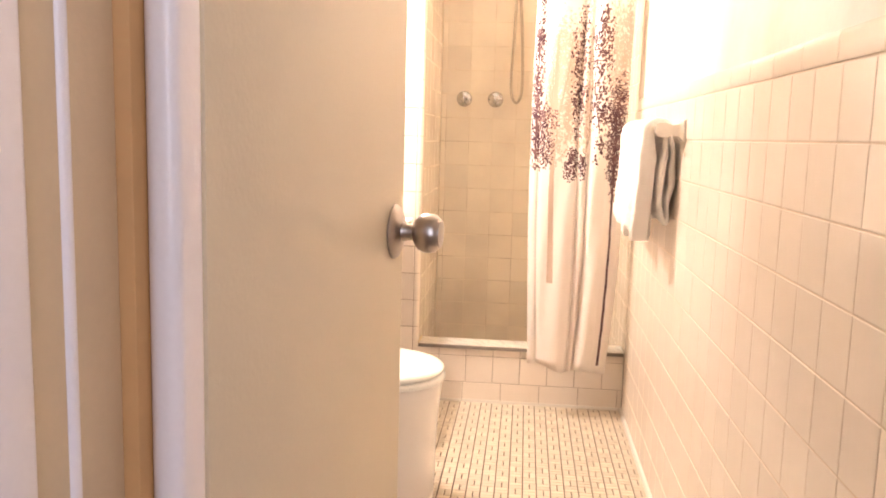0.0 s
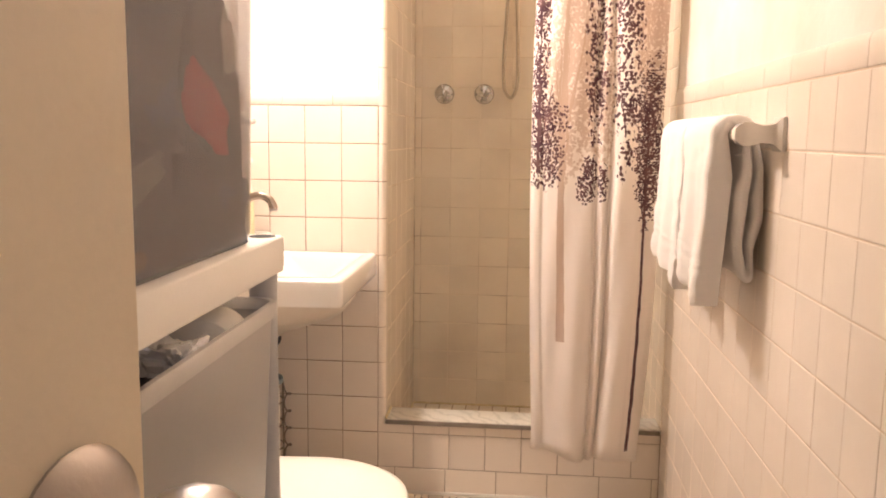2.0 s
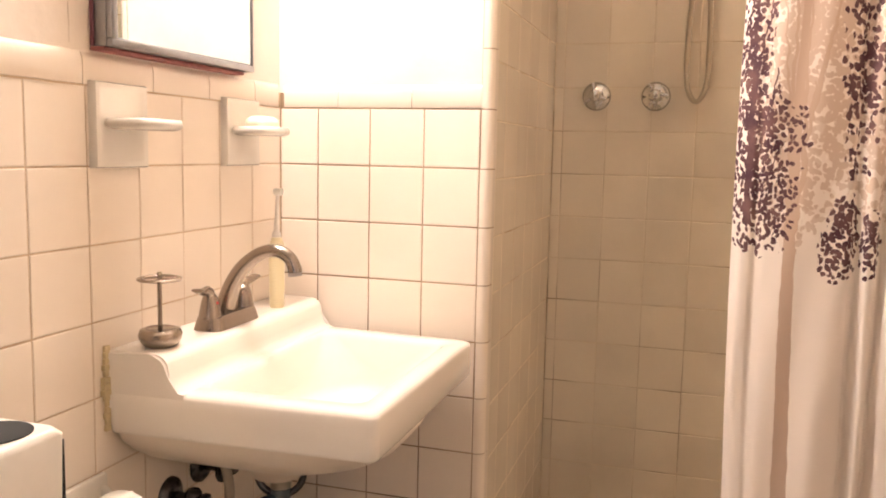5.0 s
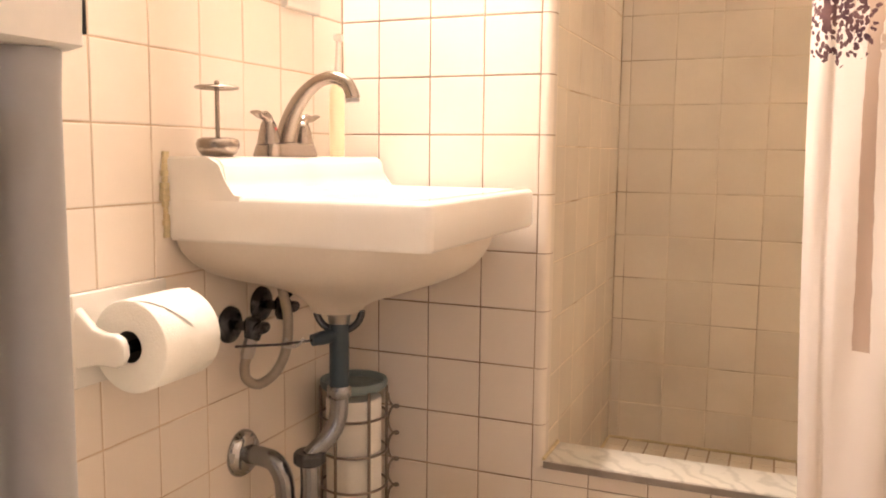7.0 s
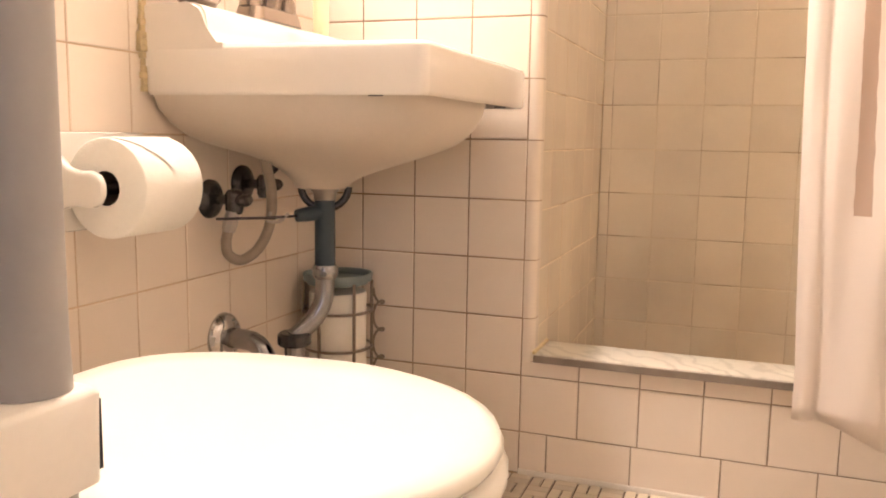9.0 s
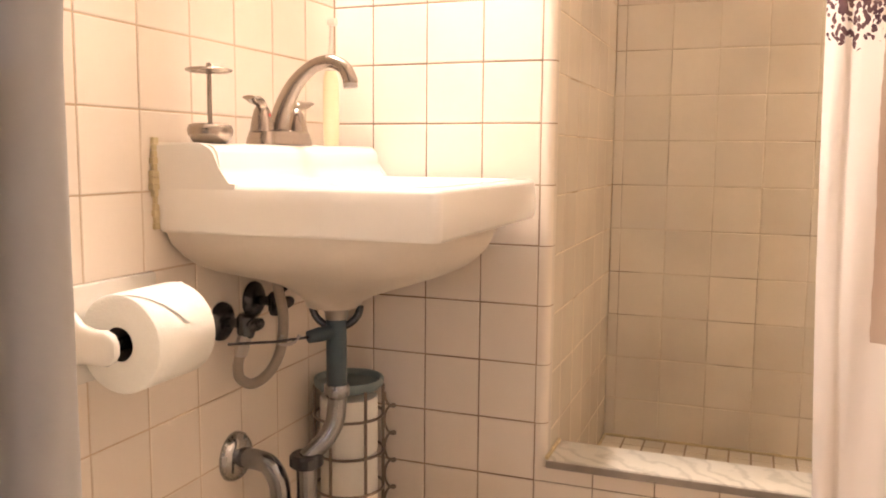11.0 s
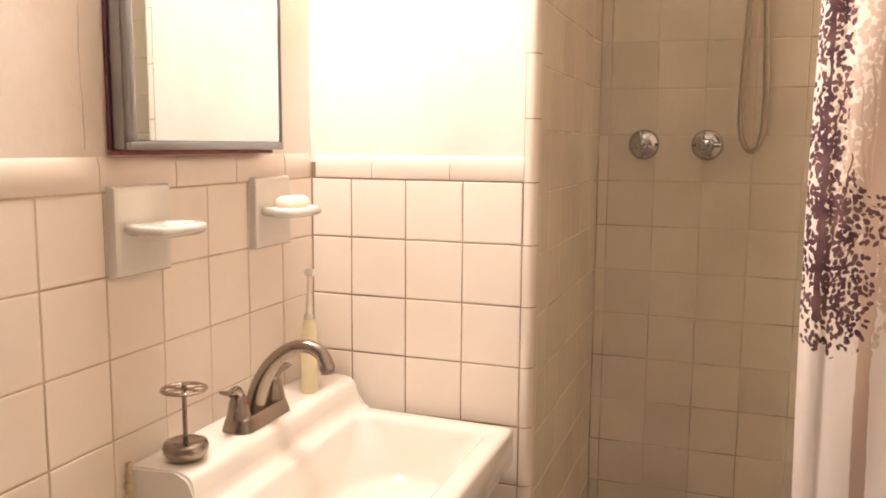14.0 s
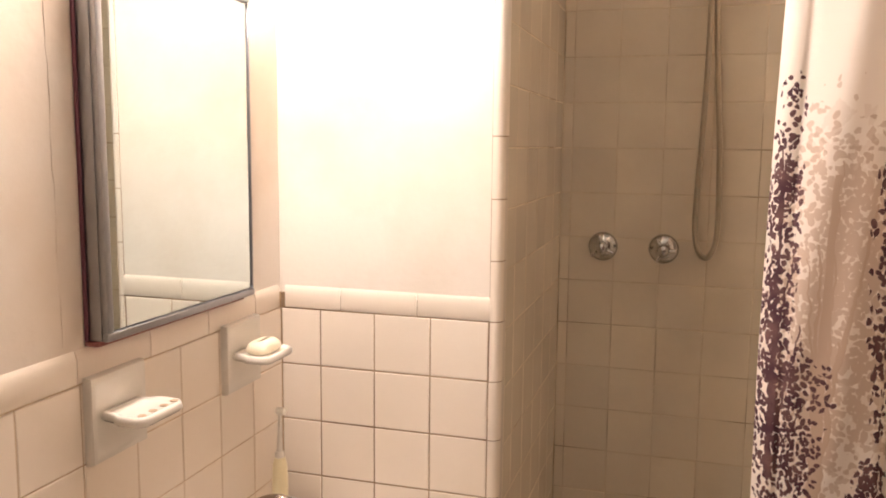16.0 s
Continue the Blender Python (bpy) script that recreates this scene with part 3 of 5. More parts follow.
def make_wall_lamp():
    x, y, z = LAMP
    d = thing("wall_lamp", "lit frosted tube wall lamp above the mirror", "lamp", (LX - 0.003, y, z))
    part("backplate", lathe([(0.055, 0), (0.055, 0.012), (0.045, 0.02), (0.0, 0.02)], (0, 0, 0), "x"), M_CHROME, d)
    part("arm", tube([(0.015, 0, 0), (x - LX - 0.031, 0, 0)], 0.009), M_CHROME, d)
    part("shade", lathe([(0.022, -0.12), (0.031, -0.116), (0.035, -0.10), (0.035, 0.10), (0.031, 0.116), (0.022, 0.12)], (x - LX, 0, 0), "y", 32), M_GLOBE, d, "lit frosted shade", 60)


make_wall_lamp()


# ---- mirror cabinet ----
def make_mirror():
    y0, y1, z0, z1 = 2.826, 3.203, 1.236, 1.735
    d = thing("mirror_cabinet", "metal-framed mirror cabinet on the wall with a rusty lower edge", "mirror", (LX - 0.003, 0, 0))
    part("body", box((0, y0, z0), (0.026, y1, z1), 0.002), M_FRAMEMETAL, d)
    part("mirror_glass", box((0.0265, y0 + 0.012, z0 + 0.012), (0.031, y1 - 0.0035, z1 - 0.010), 0.001, 1), M_MIRROR, d, "silvered mirror glass")
    for n, lo, hi in (("frame_rail", (0.0262, y0, z0), (0.036, y1, z0 + 0.011)), ("frame_rail", (0.0262, y0, z1 - 0.009), (0.036, y1, z1)),
                      ("frame_stile", (0.0262, y0, z0 + 0.0112), (0.036, y0 + 0.013, z1 - 0.0092)), ("frame_stile", (0.0262, y1 - 0.0032, z0 + 0.0112), (0.034, y1, z1 - 0.0092))):
        part(n, box(lo, hi, 0.002), M_FRAMEMETAL, d)
    part("rust_edge", box((0.001, y0 - 0.004, z0 - 0.0065), (0.024, y1 - 0.015, z0 - 0.0005), 0.002), M_RUST, d, "rust-stained lower lip")
    part("rust_side", box((0.001, y0 - 0.003, z0), (0.007, y0 - 0.0005, z1), 0.001), M_PLUM, d, "dark plum-red side strip")


make_mirror()


# ---- sink with its faucet and plumbing ----
SX0, SX1, SY0, SY1, RIM, DECK, SBOT = LX, -0.428, 2.833, 3.349, 0.754, 0.809, 0.686


def taper(bm):
    """The sink is narrower at its front than at the wall."""
    for v in bm.verts:
        v.co.y = 3.091 + (v.co.y - 3.091) * (1 - 0.075 * (v.co.x - SX0) / (SX1 - SX0))
    return bm


def make_sink():
    d = thing("sink", "white porcelain wall-hung sink with a raised back ledge", "sink", (0, 0, 0))
    o = lambda k, z, r=0.013: rrect(SX0 + 0.001, SX1 - k, SY0 + k, SY1 - k, r, z)
    ins = lambda k, z, r: rrect(-0.711 + k, -0.466 - k, 2.880 + k, 3.300 - k, r, z)
    rings = [o(0.004, SBOT), o(0.0, SBOT + 0.006), o(0.0, RIM - 0.008), o(0.003, RIM - 0.002), o(0.010, RIM),
             ins(-0.004, RIM, 0.028), ins(0.001, RIM - 0.003, 0.026), ins(0.004, RIM - 0.010, 0.030), ins(0.011, RIM - 0.036, 0.055), ins(0.018, RIM - 0.064, 0.098), ins(0.024, RIM - 0.086, 0.094), ins(0.036, RIM - 0.098, 0.082), ins(0.060, RIM - 0.1045, 0.055), ins(0.10, RIM - 0.1065, 0.02)]
    part("basin", taper(loft(rings, None, False, True)), M_PORC, d, "", 50)
    def apron(a, x1, y0, y1, rw, rf, z):
        """A ring with its own corner radius at the wall and at the front."""
        wall_half, front_half = rrect(SX0 + a, x1, y0, y1, rw, z, 8), rrect(SX0 + a, x1, y0, y1, rf, z, 8)
        return front_half[:9] + wall_half[9:27] + front_half[27:]

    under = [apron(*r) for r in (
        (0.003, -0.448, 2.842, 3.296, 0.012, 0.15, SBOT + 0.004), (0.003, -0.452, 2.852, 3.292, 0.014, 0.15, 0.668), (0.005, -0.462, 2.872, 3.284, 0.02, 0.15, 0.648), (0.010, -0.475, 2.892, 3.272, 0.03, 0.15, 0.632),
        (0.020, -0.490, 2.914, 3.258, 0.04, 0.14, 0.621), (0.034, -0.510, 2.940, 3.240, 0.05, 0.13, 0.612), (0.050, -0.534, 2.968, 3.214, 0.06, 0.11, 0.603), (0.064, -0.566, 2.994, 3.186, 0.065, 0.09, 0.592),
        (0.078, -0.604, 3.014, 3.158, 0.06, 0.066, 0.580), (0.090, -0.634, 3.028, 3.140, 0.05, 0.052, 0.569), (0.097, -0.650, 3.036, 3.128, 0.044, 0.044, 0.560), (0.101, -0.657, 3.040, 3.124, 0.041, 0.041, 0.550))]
    part("bowl_underside", taper(loft(under, None, False, True)), M_PORC_SHADED, d, "underside of the bowl, its shade painted in darker beige", 60)
    for x, y in ((-0.505, 2.868), (-0.448, 3.24)):
        part("fixing_slot", loft([rrect(x - 0.010, x + 0.010, y - 0.004, y + 0.004, 0.0038, SBOT - k) for k in (-0.001, 0.0006)]), M_HOLE, d, "small dark slot under the rim")
    prof = [(SX0 + 0.001, RIM - 0.03), (SX0 + 0.001, DECK - 0.006), (SX0 + 0.004, DECK), (-0.768, DECK), (-0.757, DECK - 0.0015), (-0.748, DECK - 0.006), (-0.7425, DECK - 0.014),
            (-0.7395, RIM + 0.022), (-0.736, RIM + 0.010), (-0.731, RIM + 0.004), (-0.724, RIM + 0.0010), (-0.715, RIM + 0.0002), (-0.715, RIM - 0.03)]
    back = prism(prof, SY0 + 0.0002, SY1 - 0.0002)
    bmesh.ops.bevel(back, geom=[e for e in back.edges if abs(e.verts[0].co.y - e.verts[1].co.y) < 1e-6 and min(v.co.z for v in e.verts) > RIM + 0.003], offset=0.004, segments=3, affect="EDGES")
    part("back_ledge", taper(back), M_PORC, d, "", 32)
    part("drain_ring", lathe([(0.022, 0), (0.022, 0.003), (0.016, 0.004), (0.0, 0.002)], (-0.588, 3.09, RIM - 0.1063)), M_CHROME, d)


make_sink()
caulk = bmesh.new()
rr = random.Random(4)
for i in range(14):
    z = SBOT + 0.004 + i * 0.009
    w = rr.uniform(0.004, 0.013)
    box((LX + 0.0005, SY0 - w, z), (LX + 0.004 + w * 0.5, SY0 + 0.006, z + 0.0088), 0.001, 1, caulk)
solo("caulk_bead", caulk, M_CAULK, "cracked yellowed caulk along the sink edge", "caulk", kind="structure")


def make_faucet():
    d = thing("faucet", "brushed nickel two-handle faucet with an arched spout on the sink", "faucet", (-0.782, 3.062, DECK))
    base = loft([rrect(-0.026, 0.026, -0.072, 0.072, 0.02, 0.0), rrect(-0.025, 0.025, -0.071, 0.071, 0.02, 0.006), rrect(-0.022, 0.022, -0.066, 0.066, 0.018, 0.0195), rrect(-0.019, 0.019, -0.062, 0.062, 0.016, 0.022)])
    part("base", base, M_NICKEL, d)
    pts = curve([(-0.005, 0, 0.016), (0.002, 0, 0.044), (0.014, 0, 0.072), (0.033, 0, 0.099), (0.062, 0, 0.121), (0.091, 0.001, 0.1275), (0.113, 0.003, 0.118), (0.1225, 0.004, 0.101), (0.1235, 0.004, 0.094)], 6)
    n = len(pts)
    part("spout", tube(pts, [0.0175 - 0.0068 * min(1, i / (n * 0.5)) + 0.0015 * max(0, (i / n - 0.75) * 4) for i in range(n)], 18), M_NICKEL, d, "", 60)
    part("aerator", tube([(0.1228, 0.004, 0.0985), (0.1240, 0.004, 0.0875)], 0.0112, 18), M_STEEL, d)
    for s in (-1, 1):
        h = part("handle", lathe([(0.0185, 0), (0.018, 0.005), (0.0152, 0.020), (0.0125, 0.031), (0.009, 0.038), (0.004, 0.041), (0, 0.042)], (0, 0.051 * s, 0.0195)), M_NICKEL, d, "", 60)
        lever = curve([(0.0, 0.049 * s, 0.048), (0.001, 0.053 * s, 0.058), (0.002, 0.063 * s, 0.0645), (0.002, 0.077 * s, 0.065), (0.002, 0.089 * s, 0.069)], 4)
        rings = []
        for i, p in enumerate(lever):
            f = i / (len(lever) - 1)
            w, t = 0.010 - 0.004 * math.sin(f * math.pi) + 0.001 * f, 0.010 * (1 - f) + 0.003
            rings.append([(p.x + w * math.cos(a), p.y - 0.3 * s * t * math.sin(a), p.z + t * math.sin(a)) for a in (2 * math.pi * k / 14 for k in range(14))])
        part("lever", loft(rings), M_NICKEL, h, "", 60)
    part("index_dot", lathe([(0.0025, 0), (0.0025, 0.0012), (0, 0.0014)], (0.0133, -0.051, 0.044), "x", 10), M_RED, d, "small red dot")


make_faucet()


def make_brush_stand():
    d = thing("toothbrush_stand", "brushed steel toothbrush stand with a ring top on the sink ledge", "toothbrush holder", (-0.785, 2.885, DECK))
    part("base", lathe([(0.021, 0), (0.025, 0.003), (0.0305, 0.011), (0.0315, 0.018), (0.029, 0.025), (0.022, 0.0275), (0.02, 0.026), (0, 0.026)]), M_NICKEL, d, "", 60)
    part("stem", tube([(0, 0, 0.024), (0, 0, 0.106)], 0.0034), M_NICKEL, d)
    ring = bmesh.new()
    for k in range(36):
        a0, a1 = 2 * math.pi * k / 36, 2 * math.pi * (k + 1) / 36
        q = [[ring.verts.new(((0.0285 + 0.0038 * math.cos(b)) * math.cos(a), (0.0285 + 0.0038 * math.cos(b)) * math.sin(a), 0.1 + 0.0026 * math.sin(b))) for b in (2 * math.pi * j / 8 for j in range(8))] for a in (a0, a1)]
        for j in range(8):
            ring.faces.new((q[0][j], q[1][j], q[1][(j + 1) % 8], q[0][(j + 1) % 8]))
    bmesh.ops.remove_doubles(ring, verts=ring.verts, dist=1e-6)
    part("ring", ring, M_NICKEL, d, "", 60)
    for a in (0, 60, 120):
        c, s = 0.027 * math.cos(radians(a)), 0.027 * math.sin(radians(a))
        part("spoke", tube([(-c, -s, 0.1), (c, s, 0.1)], 0.002, 8), M_NICKEL, d)
    part("finial", lathe([(0.003, 0.104), (0.0042, 0.1065), (0.003, 0.110), (0, 0.1105)]), M_NICKEL, d)


make_brush_stand()


def make_toothbrush():
    d = thing("electric_toothbrush", "cream electric toothbrush standing upright on the sink ledge", "toothbrush", (-0.776, 3.222, DECK))
    part("handle", lathe([(0.0125, 0), (0.0135, 0.003), (0.014, 0.03), (0.0142, 0.09), (0.013, 0.118), (0.0095, 0.130), (0, 0.131)]), M_CREAM, d, "", 60)
    part("collar", lathe([(0.0085, 0.131), (0.0075, 0.141), (0.0, 0.1415)]), M_PORC, d)
    part("neck", tube([(0, 0, 0.1405), (0, 0.001, 0.175), (0, 0.003, 0.21)], [0.0055, 0.0038, 0.003]), M_PORC, d)
    part("brush_head", lathe([(0.0065, -0.006), (0.007, 0.0), (0.0065, 0.009), (0, 0.010)], (0.0, 0.004, 0.214), "x"), M_PAPER, d, "round white bristles")


make_toothbrush()


def make_plumbing():
    d = thing("sink_drain", "blue-grey tailpiece and chrome trap under the sink", "pipe", (0, 0, 0))
    part("collar", lathe([(0.024, 0.003), (0.023, -0.010), (0.019, -0.014), (0.0175, -0.026), (0, -0.026)], (-0.69, 3.075, 0.557)), M_STEEL, d, "", 60)
    part("yoke", tube([(-0.69 + 0.036 * math.cos(a), 3.075 + 0.013 * math.cos(a), 0.553 + 0.036 * math.sin(a)) for a in (math.pi + math.pi * k / 14 for k in range(15))], 0.0062, 10), M_DARKMETAL, d, "dark strap round the drain", 60)
    part("tailpiece", tube([(-0.69, 3.075, 0.54), (-0.683, 3.062, 0.42)], 0.0165, 18), M_PIPE, d, "blue-grey painted tailpiece")
    part("side_branch", tube([(-0.689, 3.07, 0.512), (-0.705, 3.045, 0.510), (-0.716, 3.03, 0.508)], [0.012, 0.012, 0.010]), M_PIPE, d)
    part("popup_rod", tube([(-0.712, 3.035, 0.508), (-0.75, 2.99, 0.506), (-0.81, 2.95, 0.505)], 0.0022, 8), M_DARKMETAL, d)
    part("clevis", tube(curve([(-0.725, 3.02, 0.512), (-0.735, 3.01, 0.500), (-0.75, 3.0, 0.501), (-0.745, 3.0, 0.514)], 4), 0.003, 8), M_STEEL, d)
    pts = curve([(-0.683, 3.062, 0.425), (-0.683, 3.061, 0.392), (-0.685, 3.057, 0.366), (-0.694, 3.046, 0.342), (-0.708, 3.030, 0.323), (-0.716, 3.020, 0.312)], 5)
    part("trap_bend", tube(pts, 0.0155, 18), M_TRAP, d, "", 60)
    part("slip_nut", lathe([(0.018, -0.010), (0.0205, -0.006), (0.0205, 0.008), (0.018, 0.012), (0, 0.012)], (-0.683, 3.062, 0.416)), M_TRAP, d)
    part("union_nut", lathe([(0.024, -0.009), (0.027, -0.006), (0.027, 0.008), (0.023, 0.012), (0, 0.012)], (-0.716, 3.020, 0.310)), M_DARKMETAL, d)
    pts = curve([(-0.716, 3.020, 0.310), (-0.716, 3.020, 0.245), (-0.722, 3.016, 0.205), (-0.735, 3.010, 0.196), (-0.749, 3.005, 0.210), (-0.753, 3.003, 0.240), (-0.757, 3.003, 0.274), (-0.774, 3.004, 0.299), (-0.800, 3.005, 0.305), (-0.838, 3.005, 0.305)], 5)
    part("trap_pipe", tube(pts, 0.0165, 18), M_TRAP, d, "", 60)
    part("escutcheon", lathe([(0.041, 0), (0.040, 0.006), (0.034, 0.013), (0.026, 0.017), (0, 0.017)], (LX + 0.0005, 3.005, 0.305), "x"), M_CHROME, d, "", 60)
    for y, z in ((2.978, 0.533), (3.067, 0.553)):
        v = thing("angle_valve", "tarnished brass shut-off valve on the tiled wall", "valve", (LX + 0.0005, y, z), group="valves under the sink")
        part("escutcheon", lathe([(0.031, 0), (0.030, 0.005), (0.022, 0.011), (0.012, 0.014), (0, 0.014)], (0, 0, 0), "x"), M_DARKMETAL, v, "", 60)
        part("stem", tube([(0.01, 0, 0), (0.046, 0, 0)], 0.008), M_DARKMETAL, v)
        part("valve_body", lathe([(0.011, -0.02), (0.014, -0.012), (0.014, 0.012), (0.010, 0.018), (0, 0.018)], (0.046, 0, -0.002)), M_DARKMETAL, v, "", 60)
        part("oval_handle", loft([[(x, 0.019 * k * math.cos(q), 0.010 * k * math.sin(q)) for q in (2 * math.pi * j / 20 for j in range(20))] for x, k in ((0.059, 0.75), (0.062, 1.0), (0.067, 1.0), (0.070, 0.8))]), M_DARKMETAL, v, "", 50)
    h = thing("supply_hose", "grey braided supply hose looping under the sink", "hose", (0, 0, 0))
    a = Vector((LX + 0.047, 2.978, 0.533))
    part("hose", tube(curve([a + Vector((-0.004, -0.012, -0.046)), a + Vector((-0.006, -0.016, -0.064)), a + Vector((-0.003, -0.014, -0.084)), a + Vector((0.012, -0.002, -0.093)), a + Vector((0.032, 0.014, -0.076)),
                             a + Vector((0.044, 0.028, -0.040)), a + Vector((0.045, 0.034, 0.012)), a + Vector((0.036, 0.034, 0.055)), a + Vector((0.028, 0.034, 0.095))], 7), 0.0082, 14), M_BRAID, h, "", 60)
    part("hose_nut", tube([a + Vector((0, -0.001, -0.016)), a + Vector((-0.001, -0.004, -0.022)), a + Vector((-0.004, -0.011, -0.044)), a + Vector((-0.004, -0.012, -0.050))], [0.009, 0.0115, 0.0115, 0.0095], 8), M_STEEL, h, "", 30)
    h = thing("supply_hose", "short dark supply tube rising behind the sink", "hose", (0, 0, 0))
    a = Vector((LX + 0.047, 3.067, 0.553))
    part("hose", tube(curve([a + Vector((0, 0, 0.015)), a + Vector((0.016, 0.008, 0.034)), a + Vector((0.034, 0.014, 0.070))], 5), 0.0085, 12), M_DARKMETAL, h, "", 60)


make_plumbing()


def make_paper_stand():
    cx, cy, r, top = -0.764, 3.262, 0.064, 0.380
    d = thing("paper_roll_stand", "dark wire stand with a blue-grey tin rim holding spare paper rolls", "paper stand", (cx, cy, 0))
    part("rim", lathe([(r - 0.004, top - 0.014), (r, top - 0.014), (r + 0.0015, top - 0.003), (r, top), (r - 0.004, top), (r - 0.006, top - 0.004), (r - 0.006, top - 0.012)], caps=False), M_TIN, d)
    part("tray", lathe([(0.0, top - 0.02), (r - 0.007, top - 0.02), (r - 0.007, top - 0.012), (0.0, top - 0.010)]), M_TIN, d, "blue-grey tin disc")
    for k in range(6):
        a = radians(25 + 60 * k)
        part("upright", tube([(r * math.cos(a), r * math.sin(a), 0.0), (r * math.cos(a), r * math.sin(a), top - 0.014)], 0.0032, 8), M_WIRE, d)
    for z in (0.03, 0.10, 0.17, 0.24, 0.31):
        pts = [((r + 0.001) * math.cos(2 * math.pi * k / 30), (r + 0.001) * math.sin(2 * math.pi * k / 30), z) for k in range(31)]
        part("hoop", tube(pts, 0.0026, 8), M_WIRE, d)
    c, q = math.cos(radians(25)), math.sin(radians(25))
    pts = []
    for k in range(0, 140):
        f = k / 139
        b = 2 * math.pi * 6 * f
        e = r + 0.013 - 0.010 * math.cos(b)
        pts.append((e * c, e * q, 0.03 + (top - 0.06) * f + 0.013 * math.sin(b)))
    part("scroll", tube(pts, 0.0024, 7), M_WIRE, d)
    for z in (0.012, 0.125, 0.238):
        ro = thing("toilet_paper_roll", "spare white paper roll inside the wire stand", "paper roll", (cx, cy, z), group="spare paper rolls")
        part("roll", lathe([(0.02, 0), (0.052, 0), (0.054, 0.003), (0.054, 0.104), (0.052, 0.107), (0.02, 0.107)]), M_PAPER, ro)


make_paper_stand()


# ---- ceramic fittings on the left wall ----
def make_soap_dish(y0, label, holes):
    d = thing("soap_dish", label, "soap dish", (LX, y0, 1.0695))
    w, h = 0.114, 0.12
    part("plate", loft([[(x, k, k), (x, w - k, k), (x, w - k, h - k), (x, k, h - k)] for x, k in ((0.0005, 0.0), (0.009, 0.0003), (0.0125, 0.0022), (0.0135, 0.006), (0.0120, 0.012), (0.0100, 0.018))]), M_CERAMIC, d, "", 40)
    plan = [(0.010, 0.020), (0.032, 0.016), (0.044, 0.007), (0.074, 0.007), (0.085, 0.018), (0.085, w - 0.018), (0.074, w - 0.007), (0.044, w - 0.007), (0.032, w - 0.016), (0.010, w - 0.020)]

    def level(inset, z):
        cx, cy, k = 0.047, w / 2, 1 - inset / 0.045
        return [(max(cx + (x - cx) * k, 0.0105 + inset), cy + (y - cy) * k, z) for x, y in plan]

    part("shelf", loft([level(0.010, 0.054), level(0.004, 0.056), level(0.0008, 0.059), level(0.0, 0.062), level(0.0012, 0.068), level(0.003, 0.070), level(0.007, 0.070), level(0.009, 0.0675), level(0.016, 0.0665)]), M_CERAMIC, d, "", 50)
    if holes:
        for yy in (0.022, 0.045, 0.069, 0.092):
            part("brush_hole", lathe([(0.0058, 0), (0.0058, 0.0006), (0, 0.0006)], (0.0735, yy, 0.0702), seg=16), M_GROUT_DARK, d, "small dark hole")
    return d


make_soap_dish(2.813, "white ceramic toothbrush holder plate with a pierced shelf", True)
make_soap_dish(3.143, "white ceramic soap dish plate with a small shelf", False)
soap = loft([rrect(-0.022 + k, 0.022 - k, -0.035 + k, 0.035 - k, 0.018 - k * 0.5, z) for k, z in ((0.006, 0.0), (0.001, 0.005), (0.0, 0.010), (0.002, 0.016), (0.008, 0.021), (0.015, 0.022))])
solo("soap_bar", soap, M_SOAP, "cream oval soap bar on the ceramic dish", "soap").matrix_world = pose(LX + 0.050, 3.2, 1.1365)


def make_paper_holder():
    y0, y1, z0, z1 = 2.646, 2.82, 0.511, 0.634
    d = thing("paper_holder", "white ceramic paper holder plate on the tiled wall", "paper holder", (LX, 0, 0))
    part("plate", box((0.0005, y0, z0), (0.012, y1, z1), 0.004), M_CERAMIC, d)
    for y in (y0 + 0.004, y1 - 0.016):
        yc, zc = y + 0.007, 0.567
        rings = []
        for x, hy, up, dn in ((0.010, 0.010, 0.052, 0.030), (0.020, 0.0085, 0.043, 0.027), (0.038, 0.0075, 0.026, 0.022), (0.056, 0.0075, 0.021, 0.021), (0.072, 0.0075, 0.022, 0.022), (0.082, 0.0070, 0.017, 0.017), (0.087, 0.0050, 0.009, 0.009)):
            rings.append([(x, yc + hy * math.copysign(abs(math.cos(t)) ** 0.5, math.cos(t)), zc + (up if math.sin(t) > 0 else dn) * math.copysign(abs(math.sin(t)) ** 0.6, math.sin(t))) for t in (2 * math.pi * k / 20 for k in range(20))])
        part("arm", loft(rings), M_CERAMIC, d, "", 50)
    r = thing("toilet_paper_roll", "white toilet paper roll with a folded point on the holder", "paper roll", (LX + 0.070, 2.733, 0.567))
    R, w = 0.061, 0.054
    part("roll", lathe([(0.021, -w), (R - 0.002, -w), (R, -w + 0.002), (R, w - 0.002), (R - 0.002, w), (0.021, w)], (0, 0, 0), "y", 48, caps=False), M_PAPER, r, "", 60)
    part("core", lathe([(0.0212, -w + 0.001), (0.0212, w - 0.001), (0.0195, w - 0.001), (0.0195, -w + 0.001)], (0, 0, 0), "y", 24, caps=False), M_CARD, r, "cardboard core")
    part("spindle", tube([(0, -w - 0.018, 0), (0, w + 0.01, 0)], 0.008), M_DARKMETAL, r)
    flap = bmesh.new()
    rows = []
    for i in range(9):
        a = radians(20 + 62 * i / 8)
        half = w * (1 - i / 8) * 0.96 if i else w
        hw = w * (i / 8)
        rows.append([flap.verts.new(((R + 0.0016 + 0.0010 * (1 - i / 8)) * math.cos(a), -hw + 2 * hw * k / 6, (R + 0.0016 + 0.0010 * (1 - i / 8)) * math.sin(a))) for k in range(7)])
    for a, b in zip(rows, rows[1:]):
        for k in range(6):
            if k < 6:
                flap.faces.new((a[k], a[k + 1], b[k + 1], b[k]))
    part("folded_sheet", flap, M_PAPER, r, "triangular folded end", 60)


make_paper_holder()


